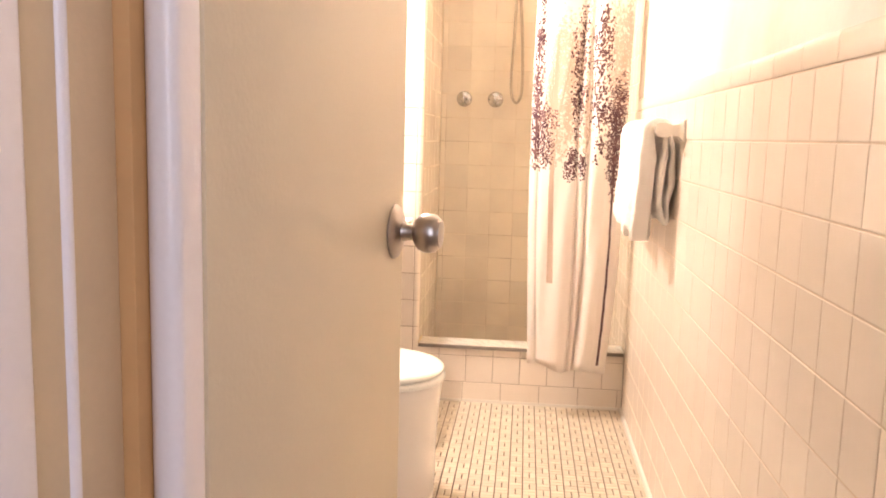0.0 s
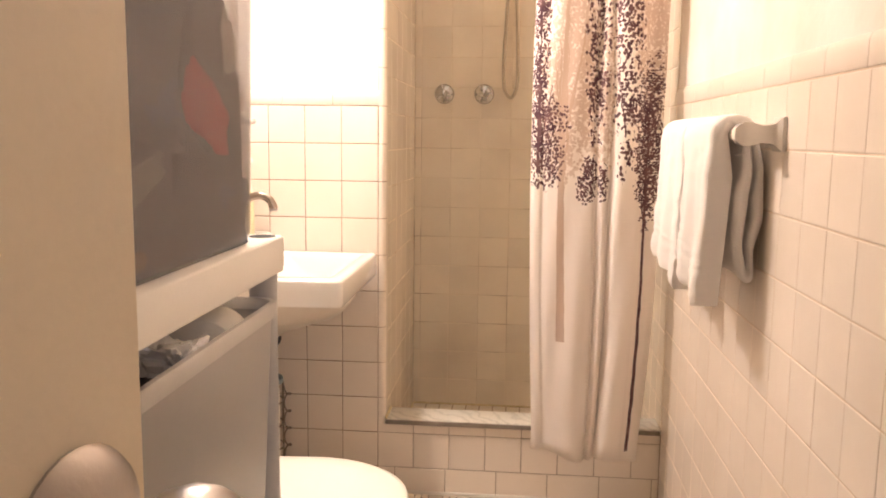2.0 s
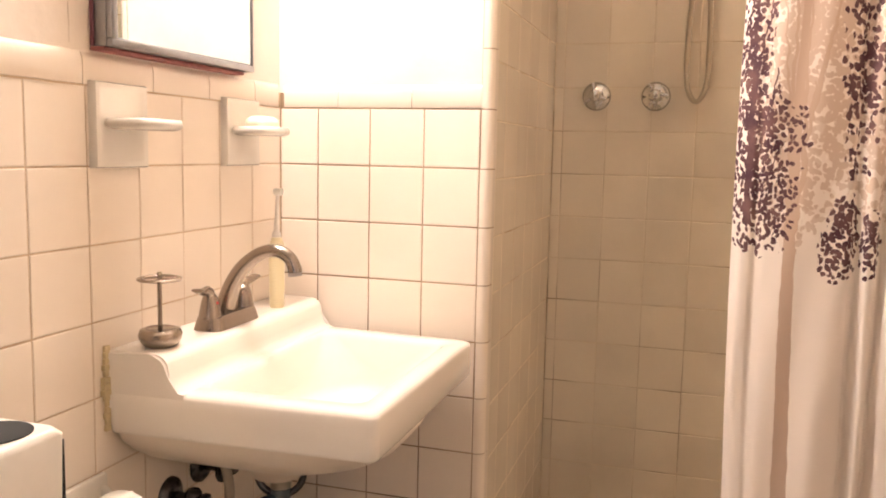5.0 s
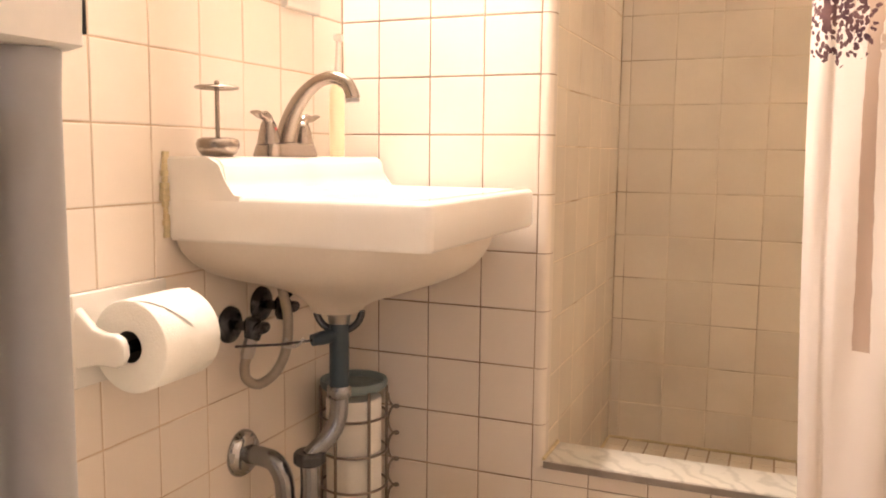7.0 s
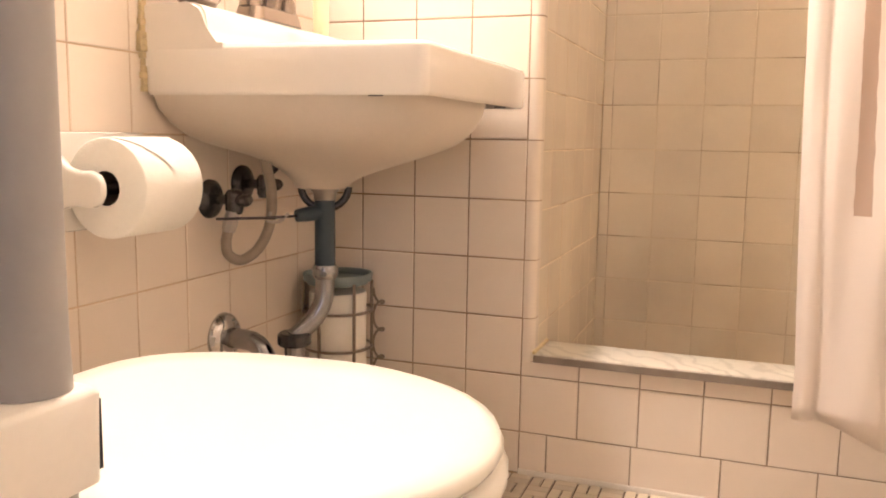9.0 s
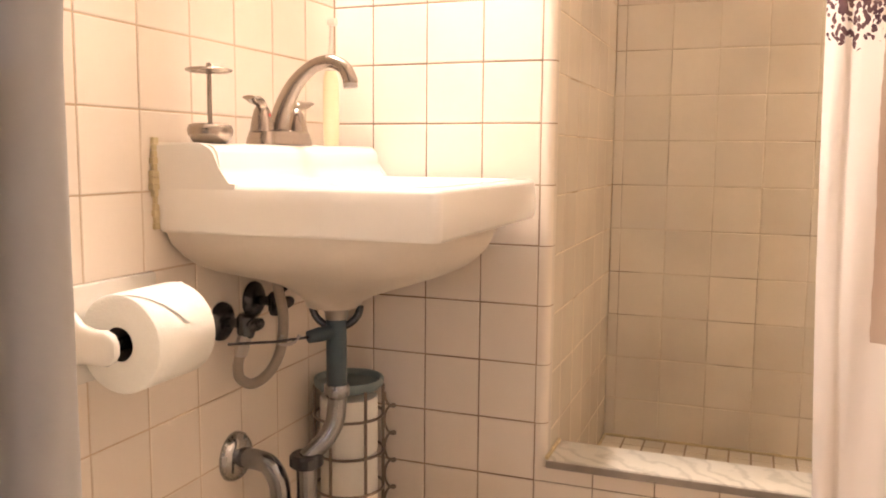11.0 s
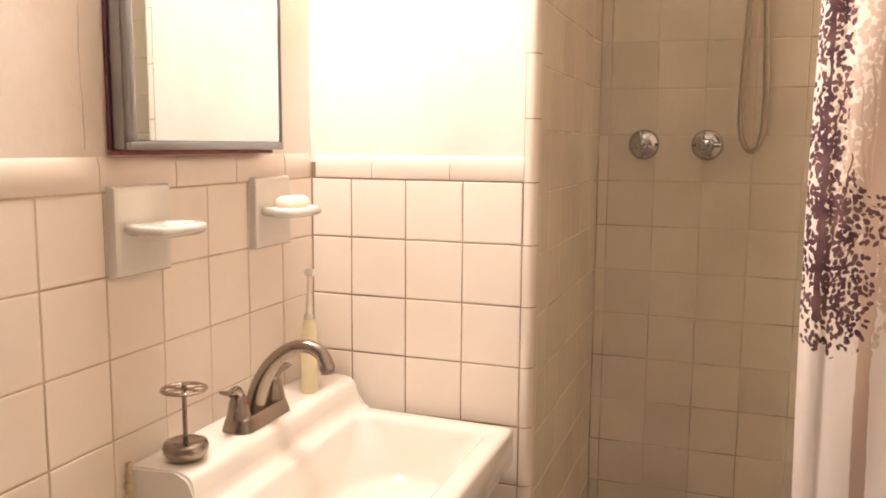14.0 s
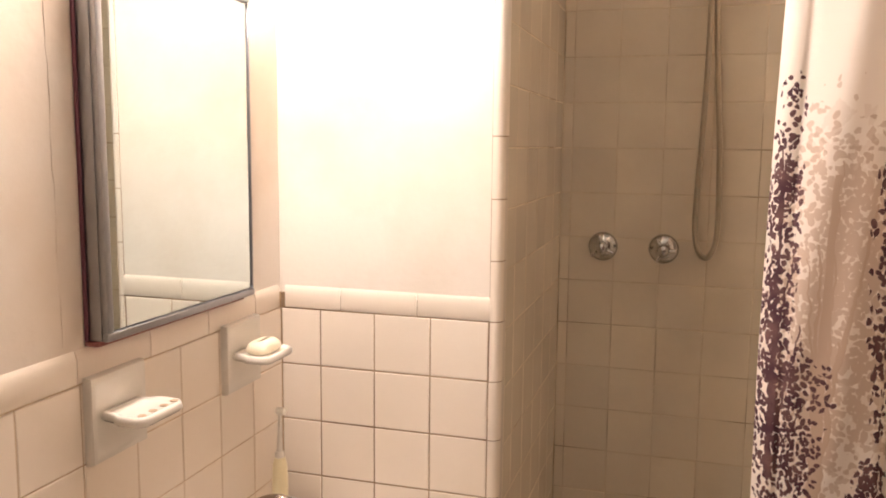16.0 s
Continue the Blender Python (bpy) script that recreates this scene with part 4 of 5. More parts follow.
# ---- toilet ----
def egg(x0, x1, yc, half, z, n=40, ):
    """Outline of a bowl: blunt at x0, round at x1."""
    out = []
    for k in range(n):
        a = 2 * math.pi * k / n
        c, s = math.cos(a), math.sin(a)
        wide = x1 - half * 1.15
        if c >= 0:
            x = wide + (x1 - wide) * c
            y = half * s
        else:
            x = wide - (wide - x0) * abs(c) ** 0.45
            y = half * math.copysign(abs(s) ** 0.45, s) * (1 - 0.22 * ((wide - x) / (wide - x0)) ** 2)
        out.append((x, yc + y, z))
    return out


def make_toilet():
    yc = 2.455
    d = thing("toilet", "white porcelain toilet with its lid closed, beside the cart", "toilet", (0, 0, 0))
    part("bowl", loft([egg(-0.60, -0.236, yc, 0.142, 0.0), egg(-0.60, -0.234, yc, 0.145, 0.03), egg(-0.61, -0.232, yc, 0.146, 0.16), egg(-0.63, -0.229, yc, 0.152, 0.23), egg(-0.64, -0.225, yc, 0.162, 0.285),
                       egg(-0.645, -0.221, yc, 0.172, 0.325), egg(-0.645, -0.219, yc, 0.177, 0.352), egg(-0.645, -0.224, yc, 0.173, 0.36)]), M_PORC, d, "", 60)
    part("seat", loft([egg(-0.62, -0.222, yc, 0.178, 0.3605), egg(-0.62, -0.210, yc, 0.188, 0.3645), egg(-0.62, -0.209, yc, 0.189, 0.375), egg(-0.62, -0.216, yc, 0.184, 0.380)]), M_LID, d, "", 60)
    part("lid", loft([egg(-0.645, -0.228, yc, 0.174, 0.3805), egg(-0.648, -0.217, yc, 0.183, 0.3855), egg(-0.648, -0.213, yc, 0.1865, 0.392), egg(-0.646, -0.217, yc, 0.183, 0.401), egg(-0.638, -0.232, yc, 0.171, 0.4060), egg(-0.60, -0.29, yc, 0.12, 0.4085)]), M_LID, d, "", 60)
    for s in (-1, 1):
        part("seat_hinge", lathe([(0.012, -0.025), (0.012, 0.025), (0, 0.025)], (-0.632, yc + 0.07 * s, 0.378), "y"), M_LID, d)
    part("foot", loft([rrect(LX + 0.05, -0.60, yc - 0.10, yc + 0.10, 0.04, 0.0), rrect(LX + 0.05, -0.60, yc - 0.09, yc + 0.09, 0.04, 0.20), rrect(LX + 0.02, -0.62, yc - 0.12, yc + 0.12, 0.04, 0.365)]), M_PORC, d, "", 50)


make_toilet()


# ---- rolling cart ----
CX0, CX1, CY0, CY1 = -0.800, -0.393, 1.62, 2.257


def make_cart():
    d = thing("rolling_cart", "white plastic three-shelf cart with grey posts beside the toilet", "cart", (0, 0, 0))
    for top in (0.935, 0.489, 0.13):
        t = loft([rrect(CX0 + 0.006, CX1 - 0.006, CY0 + 0.006, CY1 - 0.006, 0.008, top - 0.060), rrect(CX0 + 0.001, CX1 - 0.001, CY0 + 0.001, CY1 - 0.001, 0.007, top - 0.057), rrect(CX0, CX1, CY0, CY1, 0.007, top - 0.004),
                  rrect(CX0 + 0.003, CX1 - 0.003, CY0 + 0.003, CY1 - 0.003, 0.009, top)])
        part("shelf", t, M_CARTW, d, "", 50)
        part("edge_seam", box((CX1 - 0.004, CY1 - 0.004, top - 0.050), (CX1 - 0.0015, CY1 - 0.0015, top - 0.008)), M_HOLE, d, "dark seam at the shelf corner")
    for x in (CX0 + 0.029, CX1 - 0.029):
        for y in (CY0 + 0.0265, CY1 - 0.0265):
            for a, b in ((0.13, 0.429), (0.489, 0.875)):
                part("post", lathe([(0.0235, a + 0.0003), (0.0222, a + 0.03), (0.0222, b - 0.03), (0.0235, b - 0.0003)], (x, y, 0)), M_POST, d, "grey plastic post")
            part("post_socket", lathe([(0.0, 0.9353), (0.0215, 0.9353), (0.0215, 0.9358), (0, 0.9358)], (x, y, 0)), M_HOLE, d, "dark open post socket")
            part("caster", lathe([(0.024, -0.01), (0.026, -0.006), (0.026, 0.006), (0.024, 0.01)], (x, y, 0.026), "y"), M_HOLE, d, "small black caster")
            part("caster_stem", tube([(x, y, 0.04), (x, y, 0.072)], 0.008), M_STEEL, d)


make_cart()


def lump(centre, size, seed, rough=0.35, n=3):
    """A crumpled bundle."""
    bm = bmesh.new()
    bmesh.ops.create_icosphere(bm, subdivisions=n, radius=1)
    for v in bm.verts:
        q = v.co.normalized()
        k = 1 + rough * (noise.noise(q * 1.7 + Vector((seed, 0, 0))) + 0.5 * noise.noise(q * 4.3 + Vector((0, seed, 0))) + 0.25 * noise.noise(q * 9 + Vector((seed, seed, 0))))
        b = [math.copysign(abs(c) ** 0.6, c) for c in q]
        v.co = Vector((centre[0] + b[0] * size[0] * k, centre[1] + b[1] * size[1] * k, centre[2] + b[2] * size[2] * k))
    return bm


def clamp(bm, lo, hi):
    for v in bm.verts:
        v.co = Vector([min(max(c, a), b) for c, a, b in zip(v.co, lo, hi)])
    return bm


def shell(rings, t):
    """An open-topped tub with a thin wall: rings outside upwards, then inside downwards. Each ring: x0, x1, y0, y1, r, z."""
    out = [rrect(*r[:5], r[5]) for r in rings]
    inn = [rrect(r[0] + t, r[1] - t, r[2] + t, r[3] - t, max(r[4] - t, 0.004), r[5] if i else r[5] + t) for i, r in enumerate(rings)]
    return loft(out + inn[::-1], None, True, True)


def make_boxes():
    d = thing("storage_box", "clear plastic storage box full of dark clothes on the cart", "storage box", (0, 0, 0))
    x0, x1, y0, y1, z0 = -0.775, -0.405, 1.655, 2.165, 0.9365
    part("tub", shell([(x0 + 0.012, x1 - 0.010, y0 + 0.012, y1 - 0.012, 0.03, z0), (x0 + 0.004, x1 - 0.003, y0 + 0.004, y1 - 0.004, 0.035, z0 + 0.02), (x0, x1 + 0.004, y0, y1 + 0.004, 0.04, 1.30)], 0.0025), M_CLEAR, d, "", 50)
    part("lid", loft([rrect(x0 - 0.012, x1 + 0.02, y0 - 0.012, y1 + 0.02, 0.035, 1.301), rrect(x0 - 0.016, x1 + 0.024, y0 - 0.016, y1 + 0.024, 0.038, 1.306), rrect(x0 - 0.014, x1 + 0.022, y0 - 0.014, y1 + 0.022, 0.036, 1.335), rrect(x0 - 0.004, x1 + 0.012, y0 - 0.004, y1 + 0.012, 0.03, 1.342)]), M_CARTW, d, "whitish plastic lid", 50)
    lo, hi = (x0 + 0.02, y0 + 0.02, z0 + 0.0045), (x1 - 0.014, y1 - 0.034, 1.296)
    items = [("folded_clothes", (-0.59, 1.78, 1.00), (0.22, 0.18, 0.13), M_GREYCLOTH, "dark grey folded clothes inside the box"), ("folded_clothes", (-0.59, 2.03, 1.01), (0.22, 0.18, 0.14), M_DARKCLOTH, "black folded clothes inside the box"),
             ("folded_clothes", (-0.59, 1.79, 1.17), (0.23, 0.19, 0.17), M_DARKCLOTH, "black folded clothes inside the box"), ("folded_clothes", (-0.575, 2.000, 1.175), (0.178, 0.172, 0.150), M_GREYCLOTH, "dark grey folded clothes inside the box")]
    for i, (n, c, s, mm, lab) in enumerate(items):
        solo(n, clamp(lump(c, s, i * 3.1 + 1, 0.3), lo, hi), mm, lab, "clothes", 60, "clothes in the box")
    for i, (c, s, mm, lab) in enumerate([((-0.4205, 1.998, 1.131), (0.004, 0.078, 0.042), M_RED, "red cloth showing through the box"), ((-0.4205, 1.72, 1.11), (0.004, 0.045, 0.035), M_BLUE, "dull blue cloth showing through the box"),
                                         ((-0.4205, 1.80, 1.042), (0.004, 0.070, 0.020), M_PALECLOTH, "pale cloth strip showing through the box"), ((-0.4205, 1.74, 0.958), (0.004, 0.06, 0.016), M_OCHRE, "ochre cloth showing through the box")]):
        piece = lump(c, s, i * 5.3, 0.3)
        bmesh.ops.rotate(piece, verts=piece.verts, cent=c, matrix=Matrix.Rotation(radians((-24, 10, 22, 0)[i]), 3, "X"))
        solo("cloth_piece", piece, mm, lab, "clothes", 60, "clothes in the box")
    solo("crumpled_cloth", lump((-0.462, 2.085, 1.225), (0.040, 0.052, 0.052), 12.3, 0.3, 4), M_LINEN, "crumpled pale linen at the top of the storage box", "cloth", 60)
    pr = random.Random(21)
    for k in range(16):
        mm, lab = ((M_DARKCLOTH, "black cloth against the side of the box"), (M_BLUE, "dull blue cloth against the side of the box"), (M_GREYCLOTH, "charcoal cloth against the side of the box"), (M_BROWN, "brown cloth against the side of the box"))[k % 4]
        c = (-0.4215, 1.70 + 0.42 * ((k * 0.381) % 1), 0.97 + 0.29 * ((k * 0.618) % 1))
        if abs(c[1] - 1.998) < 0.11 and abs(c[2] - 1.131) < 0.10:
            continue
        solo("cloth_piece", lump(c, (0.0025, pr.uniform(0.02, 0.05), pr.uniform(0.025, 0.06)), k * 2.7, 0.7), mm, lab, "clothes", 60, "clothes in the box")
    for ztop, zb, lab in ((0.842, 0.4905, "frosted grey plastic bin with white cloths on the cart"), (0.40, 0.1315, "frosted grey plastic bin on the lowest cart shelf")):
        b = thing("plastic_bin", lab, "bin", (0, 0, 0), group="bins of the cart")
        part("tub", shell([(CX0 + 0.07, CX1 - 0.010, CY0 + 0.07, CY1 - 0.075, 0.03, zb), (CX0 + 0.064, CX1 + 0.004, CY0 + 0.058, CY1 - 0.062, 0.035, ztop - 0.018)], 0.0025), M_FROST, b, "", 50)
        rim = [rrect(CX0 + 0.060, CX1 + 0.007, CY0 + 0.056, CY1 - 0.058, 0.035, ztop - 0.0255), rrect(CX0 + 0.056, CX1 + 0.011, CY0 + 0.054, CY1 - 0.056, 0.035, ztop - 0.003), rrect(CX0 + 0.058, CX1 + 0.009, CY0 + 0.056, CY1 - 0.058, 0.035, ztop)]
        rim += [rrect(CX0 + 0.066, CX1 + 0.002, CY0 + 0.061, CY1 - 0.065, 0.03, z) for z in (ztop, ztop - 0.0178)]
        part("rim", loft(rim + [rim[0]], None, False, False), M_FROSTRIM, b, "pale rolled rim", 50)
    lo, hi = (CX0 + 0.08, CY0 + 0.08, 0.497), (CX1 - 0.014, CY1 - 0.09, 0.80)
    solo("crumpled_cloth", clamp(lump((-0.52, 2.08, 0.61), (0.13, 0.08, 0.10), 2.2, 0.35, 4), lo, hi), M_GREYCLOTH, "dark crumpled cloth under the roll in the cart bin", "cloth", 60)
    solo("crumpled_cloth", clamp(lump((-0.66, 2.02, 0.62), (0.07, 0.10, 0.10), 7.7, 0.4, 4), lo, hi), M_TOWEL, "crumpled white cloth in the cart bin", "cloth", 60)
    ro = thing("toilet_paper_roll", "white paper roll lying in the cart bin", "paper roll", (-0.458, 2.085, 0.788), 8)
    part("roll", lathe([(0.02, -0.05), (0.051, -0.05), (0.053, -0.048), (0.053, 0.048), (0.051, 0.05), (0.02, 0.05)], (0, 0, 0), "y", 40, caps=False), M_PAPER, ro, "", 60)
    part("core", lathe([(0.0202, -0.049), (0.0202, 0.049), (0.0188, 0.049), (0.0188, -0.049)], (0, 0, 0), "y", 24, caps=False), M_CARD_PALE, ro, "cardboard core")
    solo("foil_wrap", clamp(lump((-0.450, 1.935, 0.805), (0.040, 0.045, 0.034), 9.4, 0.6, 4), lo, (CX1 - 0.014, CY1 - 0.09, 0.838)), M_FOIL, "crumpled silver foil wrap in the cart bin", "wrapper", 25)
    solo("black_pouch", clamp(lump((-0.470, 1.86, 0.690), (0.075, 0.095, 0.125), 5.1, 0.25, 4), lo, hi), M_DARKCLOTH, "black pouch in the cart bin", "pouch", 60)


make_boxes()


# ---- towel on its rail ----
def make_towel_rail():
    d = thing("towel_rail", "white ceramic towel rail on the tiled wall", "towel rail", (RX, 0, 1.108))
    for y in (2.39, 3.06):
        part("post", loft([[(x, y + a, b) for a, b in ((-w, -h), (w, -h), (w, h), (-w, h))] for x, w, h in ((-0.0005, 0.027, 0.029), (-0.006, 0.0265, 0.0285), (-0.010, 0.021, 0.024), (-0.014, 0.016, 0.0185), (-0.020, 0.0135, 0.0155), (-0.034, 0.0125, 0.0145), (-0.044, 0.0135, 0.017), (-0.053, 0.0155, 0.0195), (-0.064, 0.0155, 0.0195), (-0.073, 0.0125, 0.015), (-0.078, 0.008, 0.009))]), M_PORC, d, "", 30)
    part("bar", box((-0.068, 2.40, -0.009), (-0.050, 3.05, 0.009), 0.003), M_PORC, d)


make_towel_rail()


def make_towel():
    """One thick towel over the bar: the front and back drape and the rounded fold between."""
    d = thing("towel", "thick white terry towel hanging folded over the rail", "towel", (0, 0, 0))
    bx, bz, th = RX - 0.059, 1.108, 0.024

    def sheet(y0, y1, front, back, out, seed, ny=26):
        prof = []
        nf = 48
        for i in range(nf):
            prof.append(("f", i / nf))
        for i in range(9):
            prof.append(("a", i / 8))
        for i in range(1, nf + 1):
            prof.append(("b", i / nf))
        outer, inner = [], []
        for j in range(ny + 1):
            v = j / ny
            y = y0 + (y1 - y0) * v
            ro, ri = [], []
            rim = 0.005 * (max(0, 1 - v / 0.05) ** 2 + max(0, (v - 0.95) / 0.05) ** 2)
            for kind, f in prof:
                for lst, r in ((ro, 0.018 + th - rim), (ri, 0.0105 + rim)):
                    wob = 0.006 * math.sin(11 * v + seed) + 0.004 * math.sin(23 * v + 2 * seed)
                    sag = 0.014 * math.sin(5 * v + seed) - 0.035 * v * v
                    if kind == "f":
                        drop = (front + sag) * (1 - f)
                        if lst is ri:
                            r = 0.0105 + rim - 0.018 * min(1.0, (1 - f) / 0.25)
                        x = bx - r - out * (1 - f) - wob * (1 - f) * 1.5
                        if lst is ro:
                            x += 0.0026 * (abs(f - 0.20) < 0.010 or abs(f - 0.265) < 0.010) + 0.006 * max(0, 1 - f / 0.06) ** 2
                            x += 0.0035 * noise.noise(Vector((y * 9, f * 5, seed))) + 0.0022 * noise.noise(Vector((y * 31, f * 14, seed))) + 0.0012 * noise.noise(Vector((y * 110, f * 22, seed)))
                        lst.append((x, y + 0.012 * (1 - f) * math.sin(3 * v + seed), bz - drop))
                    elif kind == "a":
                        a = math.pi * (1 - f)
                        lst.append((bx + r * math.cos(a), y, bz + r * 0.85 * math.sin(a)))
                    else:
                        lst.append((min(bx + r * (1 - 0.25 * f) + wob * f * 0.4, RX - 0.004), y, bz - (back + sag * 0.6) * f))
            outer.append(ro), inner.append(ri)
        n = len(prof)
        rings = [[*o, *i[::-1]] for o, i in zip(outer, inner)]
        bm = loft(rings)
        for f in bm.faces:
            f.smooth = True
        return bm

    part("near_fold", sheet(2.455, 2.705, 0.305, 0.03, 0.008, 0.4), M_TOWEL, d, "", 70)
    part("far_fold", sheet(2.709, 2.985, 0.315, 0.03, 0.010, 2.1), M_TOWEL, d, "", 70)
    # the back end, rolled up into a flattened loop behind the bar
    cx, rings = RX - 0.0295, []
    nj, nk = 26, 48
    for j in range(nj + 1):
        v = j / nj
        y = 2.444 + 0.525 * v
        edge = max(0, 1 - v / 0.04) ** 2 + max(0, (v - 0.96) / 0.04) ** 2
        lift = 0.012 * math.sin(6 * v + 0.4)
        out, inn = [], []
        for k in range(nk):
            a = 2 * math.pi * k / nk
            c, q = math.cos(a), math.sin(a)
            z = 0.978 + lift * (q < 0) + 0.138 * math.copysign(abs(q) ** 0.8, q)
            bow = 0.0030 * math.sin(26 * z + 1.5 * v) + 0.0022 * math.sin(61 * z + 4 * v)
            fat = 0.0235 + 0.0025 * math.sin(38 * z + 2) - 0.005 * max(0, q)
            fuzz = 0.0012 * noise.noise(Vector((y * 40, z * 40, c * 2)))
            x = cx + bow + (fat - 0.004 * edge + fuzz) * math.copysign(abs(c) ** 0.7, c)
            gap = 0.0012 + 0.0040 * max(0, math.sin(34 * z + 0.6)) ** 2 + 0.003 * edge
            out.append((min(x, RX - 0.0025), y, z))
            inn.append((cx + bow + gap * math.copysign(abs(c) ** 0.7, c), y, 0.978 + lift * (q < 0) + 0.119 * math.copysign(abs(q) ** 0.8, q)))
        rings.append((out, inn))
    loop = bmesh.new()
    loft([r[0] for r in rings], loop, False, False)
    loft([r[1] for r in rings], loop, False, False)
    for r, s in ((rings[0], -1), (rings[-1], 1)):
        o = [loop.verts.new(p) for p in r[0]]
        m = [loop.verts.new(((p[0] + q[0]) / 2, p[1] + 0.0045 * s, (p[2] + q[2]) / 2)) for p, q in zip(*r)]
        i = [loop.verts.new(p) for p in r[1]]
        for k in range(nk):
            loop.faces.new((o[k], o[(k + 1) % nk], m[(k + 1) % nk], m[k]))
            loop.faces.new((m[k], m[(k + 1) % nk], i[(k + 1) % nk], i[k]))
    bmesh.ops.remove_doubles(loop, verts=loop.verts, dist=1e-6)
    part("back_loop", loop, M_TOWEL, d, "folded loop behind the rail", 70)


make_towel()


# ---- shower curtain ----
def make_curtain():
    d = thing("shower_curtain", "cream shower curtain printed with dark and tan trees, drawn aside", "curtain", (0, 0, 0))
    nx, nz, ztop, zbot = len(FOLD_LINE) - 1, 64, 1.965, 0.205
    bm = bmesh.new()
    uvl = bm.loops.layers.uv.new("UVMap")

    def at(i, j):
        f = j / nz
        share, depth = FOLD_LINE[i]
        hem = 0.010 * math.sin(11 * share) - 0.028 * share if j == nz else 0
        z = ztop + (zbot - ztop) * f
        x0, x1 = 0.036 - 0.024 * math.sin(math.pi * min(1, f * 1.05)) + 0.006 * f, 0.385 - 0.02 * f - 0.028 * max(0, (f - 0.72) / 0.28) ** 1.6
        k = 0.72 + 0.45 * f
        x = x0 + (x1 - x0) * share + 0.005 * math.sin(5 * f + 9 * share) * f
        y = 3.262 - 0.012 * f + depth * k + 0.005 * math.sin(6 * f + 14 * share) + 0.0025 * math.sin(17 * f + 30 * share)
        return Vector((x, y, z + hem))

    grid = [[bm.verts.new(at(i, j)) for i in range(nx + 1)] for j in range(nz + 1)]
    us = FOLD_U
    for j in range(nz):
        for i in range(nx):
            f = bm.faces.new((grid[j][i], grid[j][i + 1], grid[j + 1][i + 1], grid[j + 1][i]))
            for lp, (a, b) in zip(f.loops, ((i, j), (i + 1, j), (i + 1, j + 1), (i, j + 1))):
                lp[uvl].uv = (us[a], ztop + (zbot - ztop) * b / nz)
    cloth = part("cloth", bm, M_CURTAIN, d, "", 80)
    sol = cloth.modifiers.new("thickness", "SOLIDIFY")
    sol.thickness = 0.0012
    for k in range(7):
        x = 0.075 + 0.052 * k
        part("ring", tube([(x, 3.25 + 0.022 * math.cos(2 * math.pi * i / 16), 1.975 + 0.022 * math.sin(2 * math.pi * i / 16)) for i in range(17)], 0.002, 6), M_CHROME, d, "chrome ring")
    rod = tube([(NX, 3.25, 1.983), (RX, 3.25, 1.983)], 0.0105, 16)
    solo("curtain_rod", rod, M_CHROME, "chrome rod that carries the shower curtain", "curtain rod")


make_curtain()


# ---- shower fittings ----
def make_shower_fittings():
    for x in (-0.298, -0.152):
        d = thing("shower_valve", "chrome shower valve handle on the tiled wall", "valve", (x, SY, 1.25), group="shower valves")
        part("escutcheon", lathe([(0.036, -0.0003), (0.036, -0.004), (0.032, -0.009), (0.022, -0.016), (0.013, -0.02), (0, -0.02)], (0, 0, 0), "y", 36), M_CHROME, d, "", 60)
        part("stem", tube([(0, -0.018, 0), (0, -0.045, 0)], 0.008), M_CHROME, d)
        h = part("handle", lathe([(0.012, -0.036), (0.0145, -0.040), (0.0145, -0.052), (0.010, -0.057), (0, -0.058)], (0, 0, 0), "y"), M_CHROME, d, "", 60)
        for k in range(3):
            a = radians(100 + 120 * k + (20 if x > -0.2 else 0))
            part("spoke", tube([(0.008 * math.cos(a), -0.046, 0.008 * math.sin(a)), (0.026 * math.cos(a), -0.048, 0.026 * math.sin(a)), (0.031 * math.cos(a), -0.049, 0.031 * math.sin(a))], [0.0045, 0.0052, 0.0035]), M_CHROME, h)
    d = thing("shower_hose", "loop of ribbed metal shower hose hanging on the wall", "hose", (0, 0, 0))
    pts = curve([(-0.046, SY - 0.03, 2.05), (-0.057, SY - 0.035, 1.88), (-0.048, SY - 0.035, 1.68), (-0.036, SY - 0.035, 1.5), (-0.031, SY - 0.035, 1.34), (-0.036, SY - 0.035, 1.265), (-0.056, SY - 0.035, 1.236), (-0.077, SY - 0.035, 1.268),
                 (-0.082, SY - 0.035, 1.35), (-0.075, SY - 0.04, 1.52), (-0.070, SY - 0.048, 1.7), (-0.068, SY - 0.052, 1.88), (-0.050, SY - 0.055, 2.05)], 36)
    part("hose", tube(pts, [0.0062 + 0.0008 * (i % 2) for i in range(len(pts))], 12), M_HOSE, d, "", 30)
    part("wall_outlet", lathe([(0.028, -0.0003), (0.026, -0.008), (0.016, -0.014), (0.012, -0.045), (0, -0.045)], (-0.038, SY, 2.05), "y"), M_CHROME, d)


make_shower_fittings()

# ---- tiles: one mesh per size, each tile an object of its own ----
TILES = {}


def tile_mesh(w, h, material, t=0.0025, b=0.0018):
    key = (round(w, 4), round(h, 4), material.name, t)
    if key not in TILES:
        bm = bmesh.new()
        rings = [[(x0, y0, z) for x0, y0 in ((k, k), (w - k, k), (w - k, h - k), (k, h - k))] for k, z in ((0, 0), (0, t - b * 0.75), (b * 0.3, t - b * 0.25), (b, t))]
        loft(rings, bm, False, True)
        TILES[key] = finish(bm, "tile", material, 0)
    return TILES[key]


def lay(parent, name, m, w, h, material, t=0.0025, b=0.0018):
    ob = new(name, tile_mesh(w, h, material, t, b))
    ob.parent = parent
    ob.matrix_basis = m
    return ob


JR = random.Random(11)
J = 0.0020            # joint


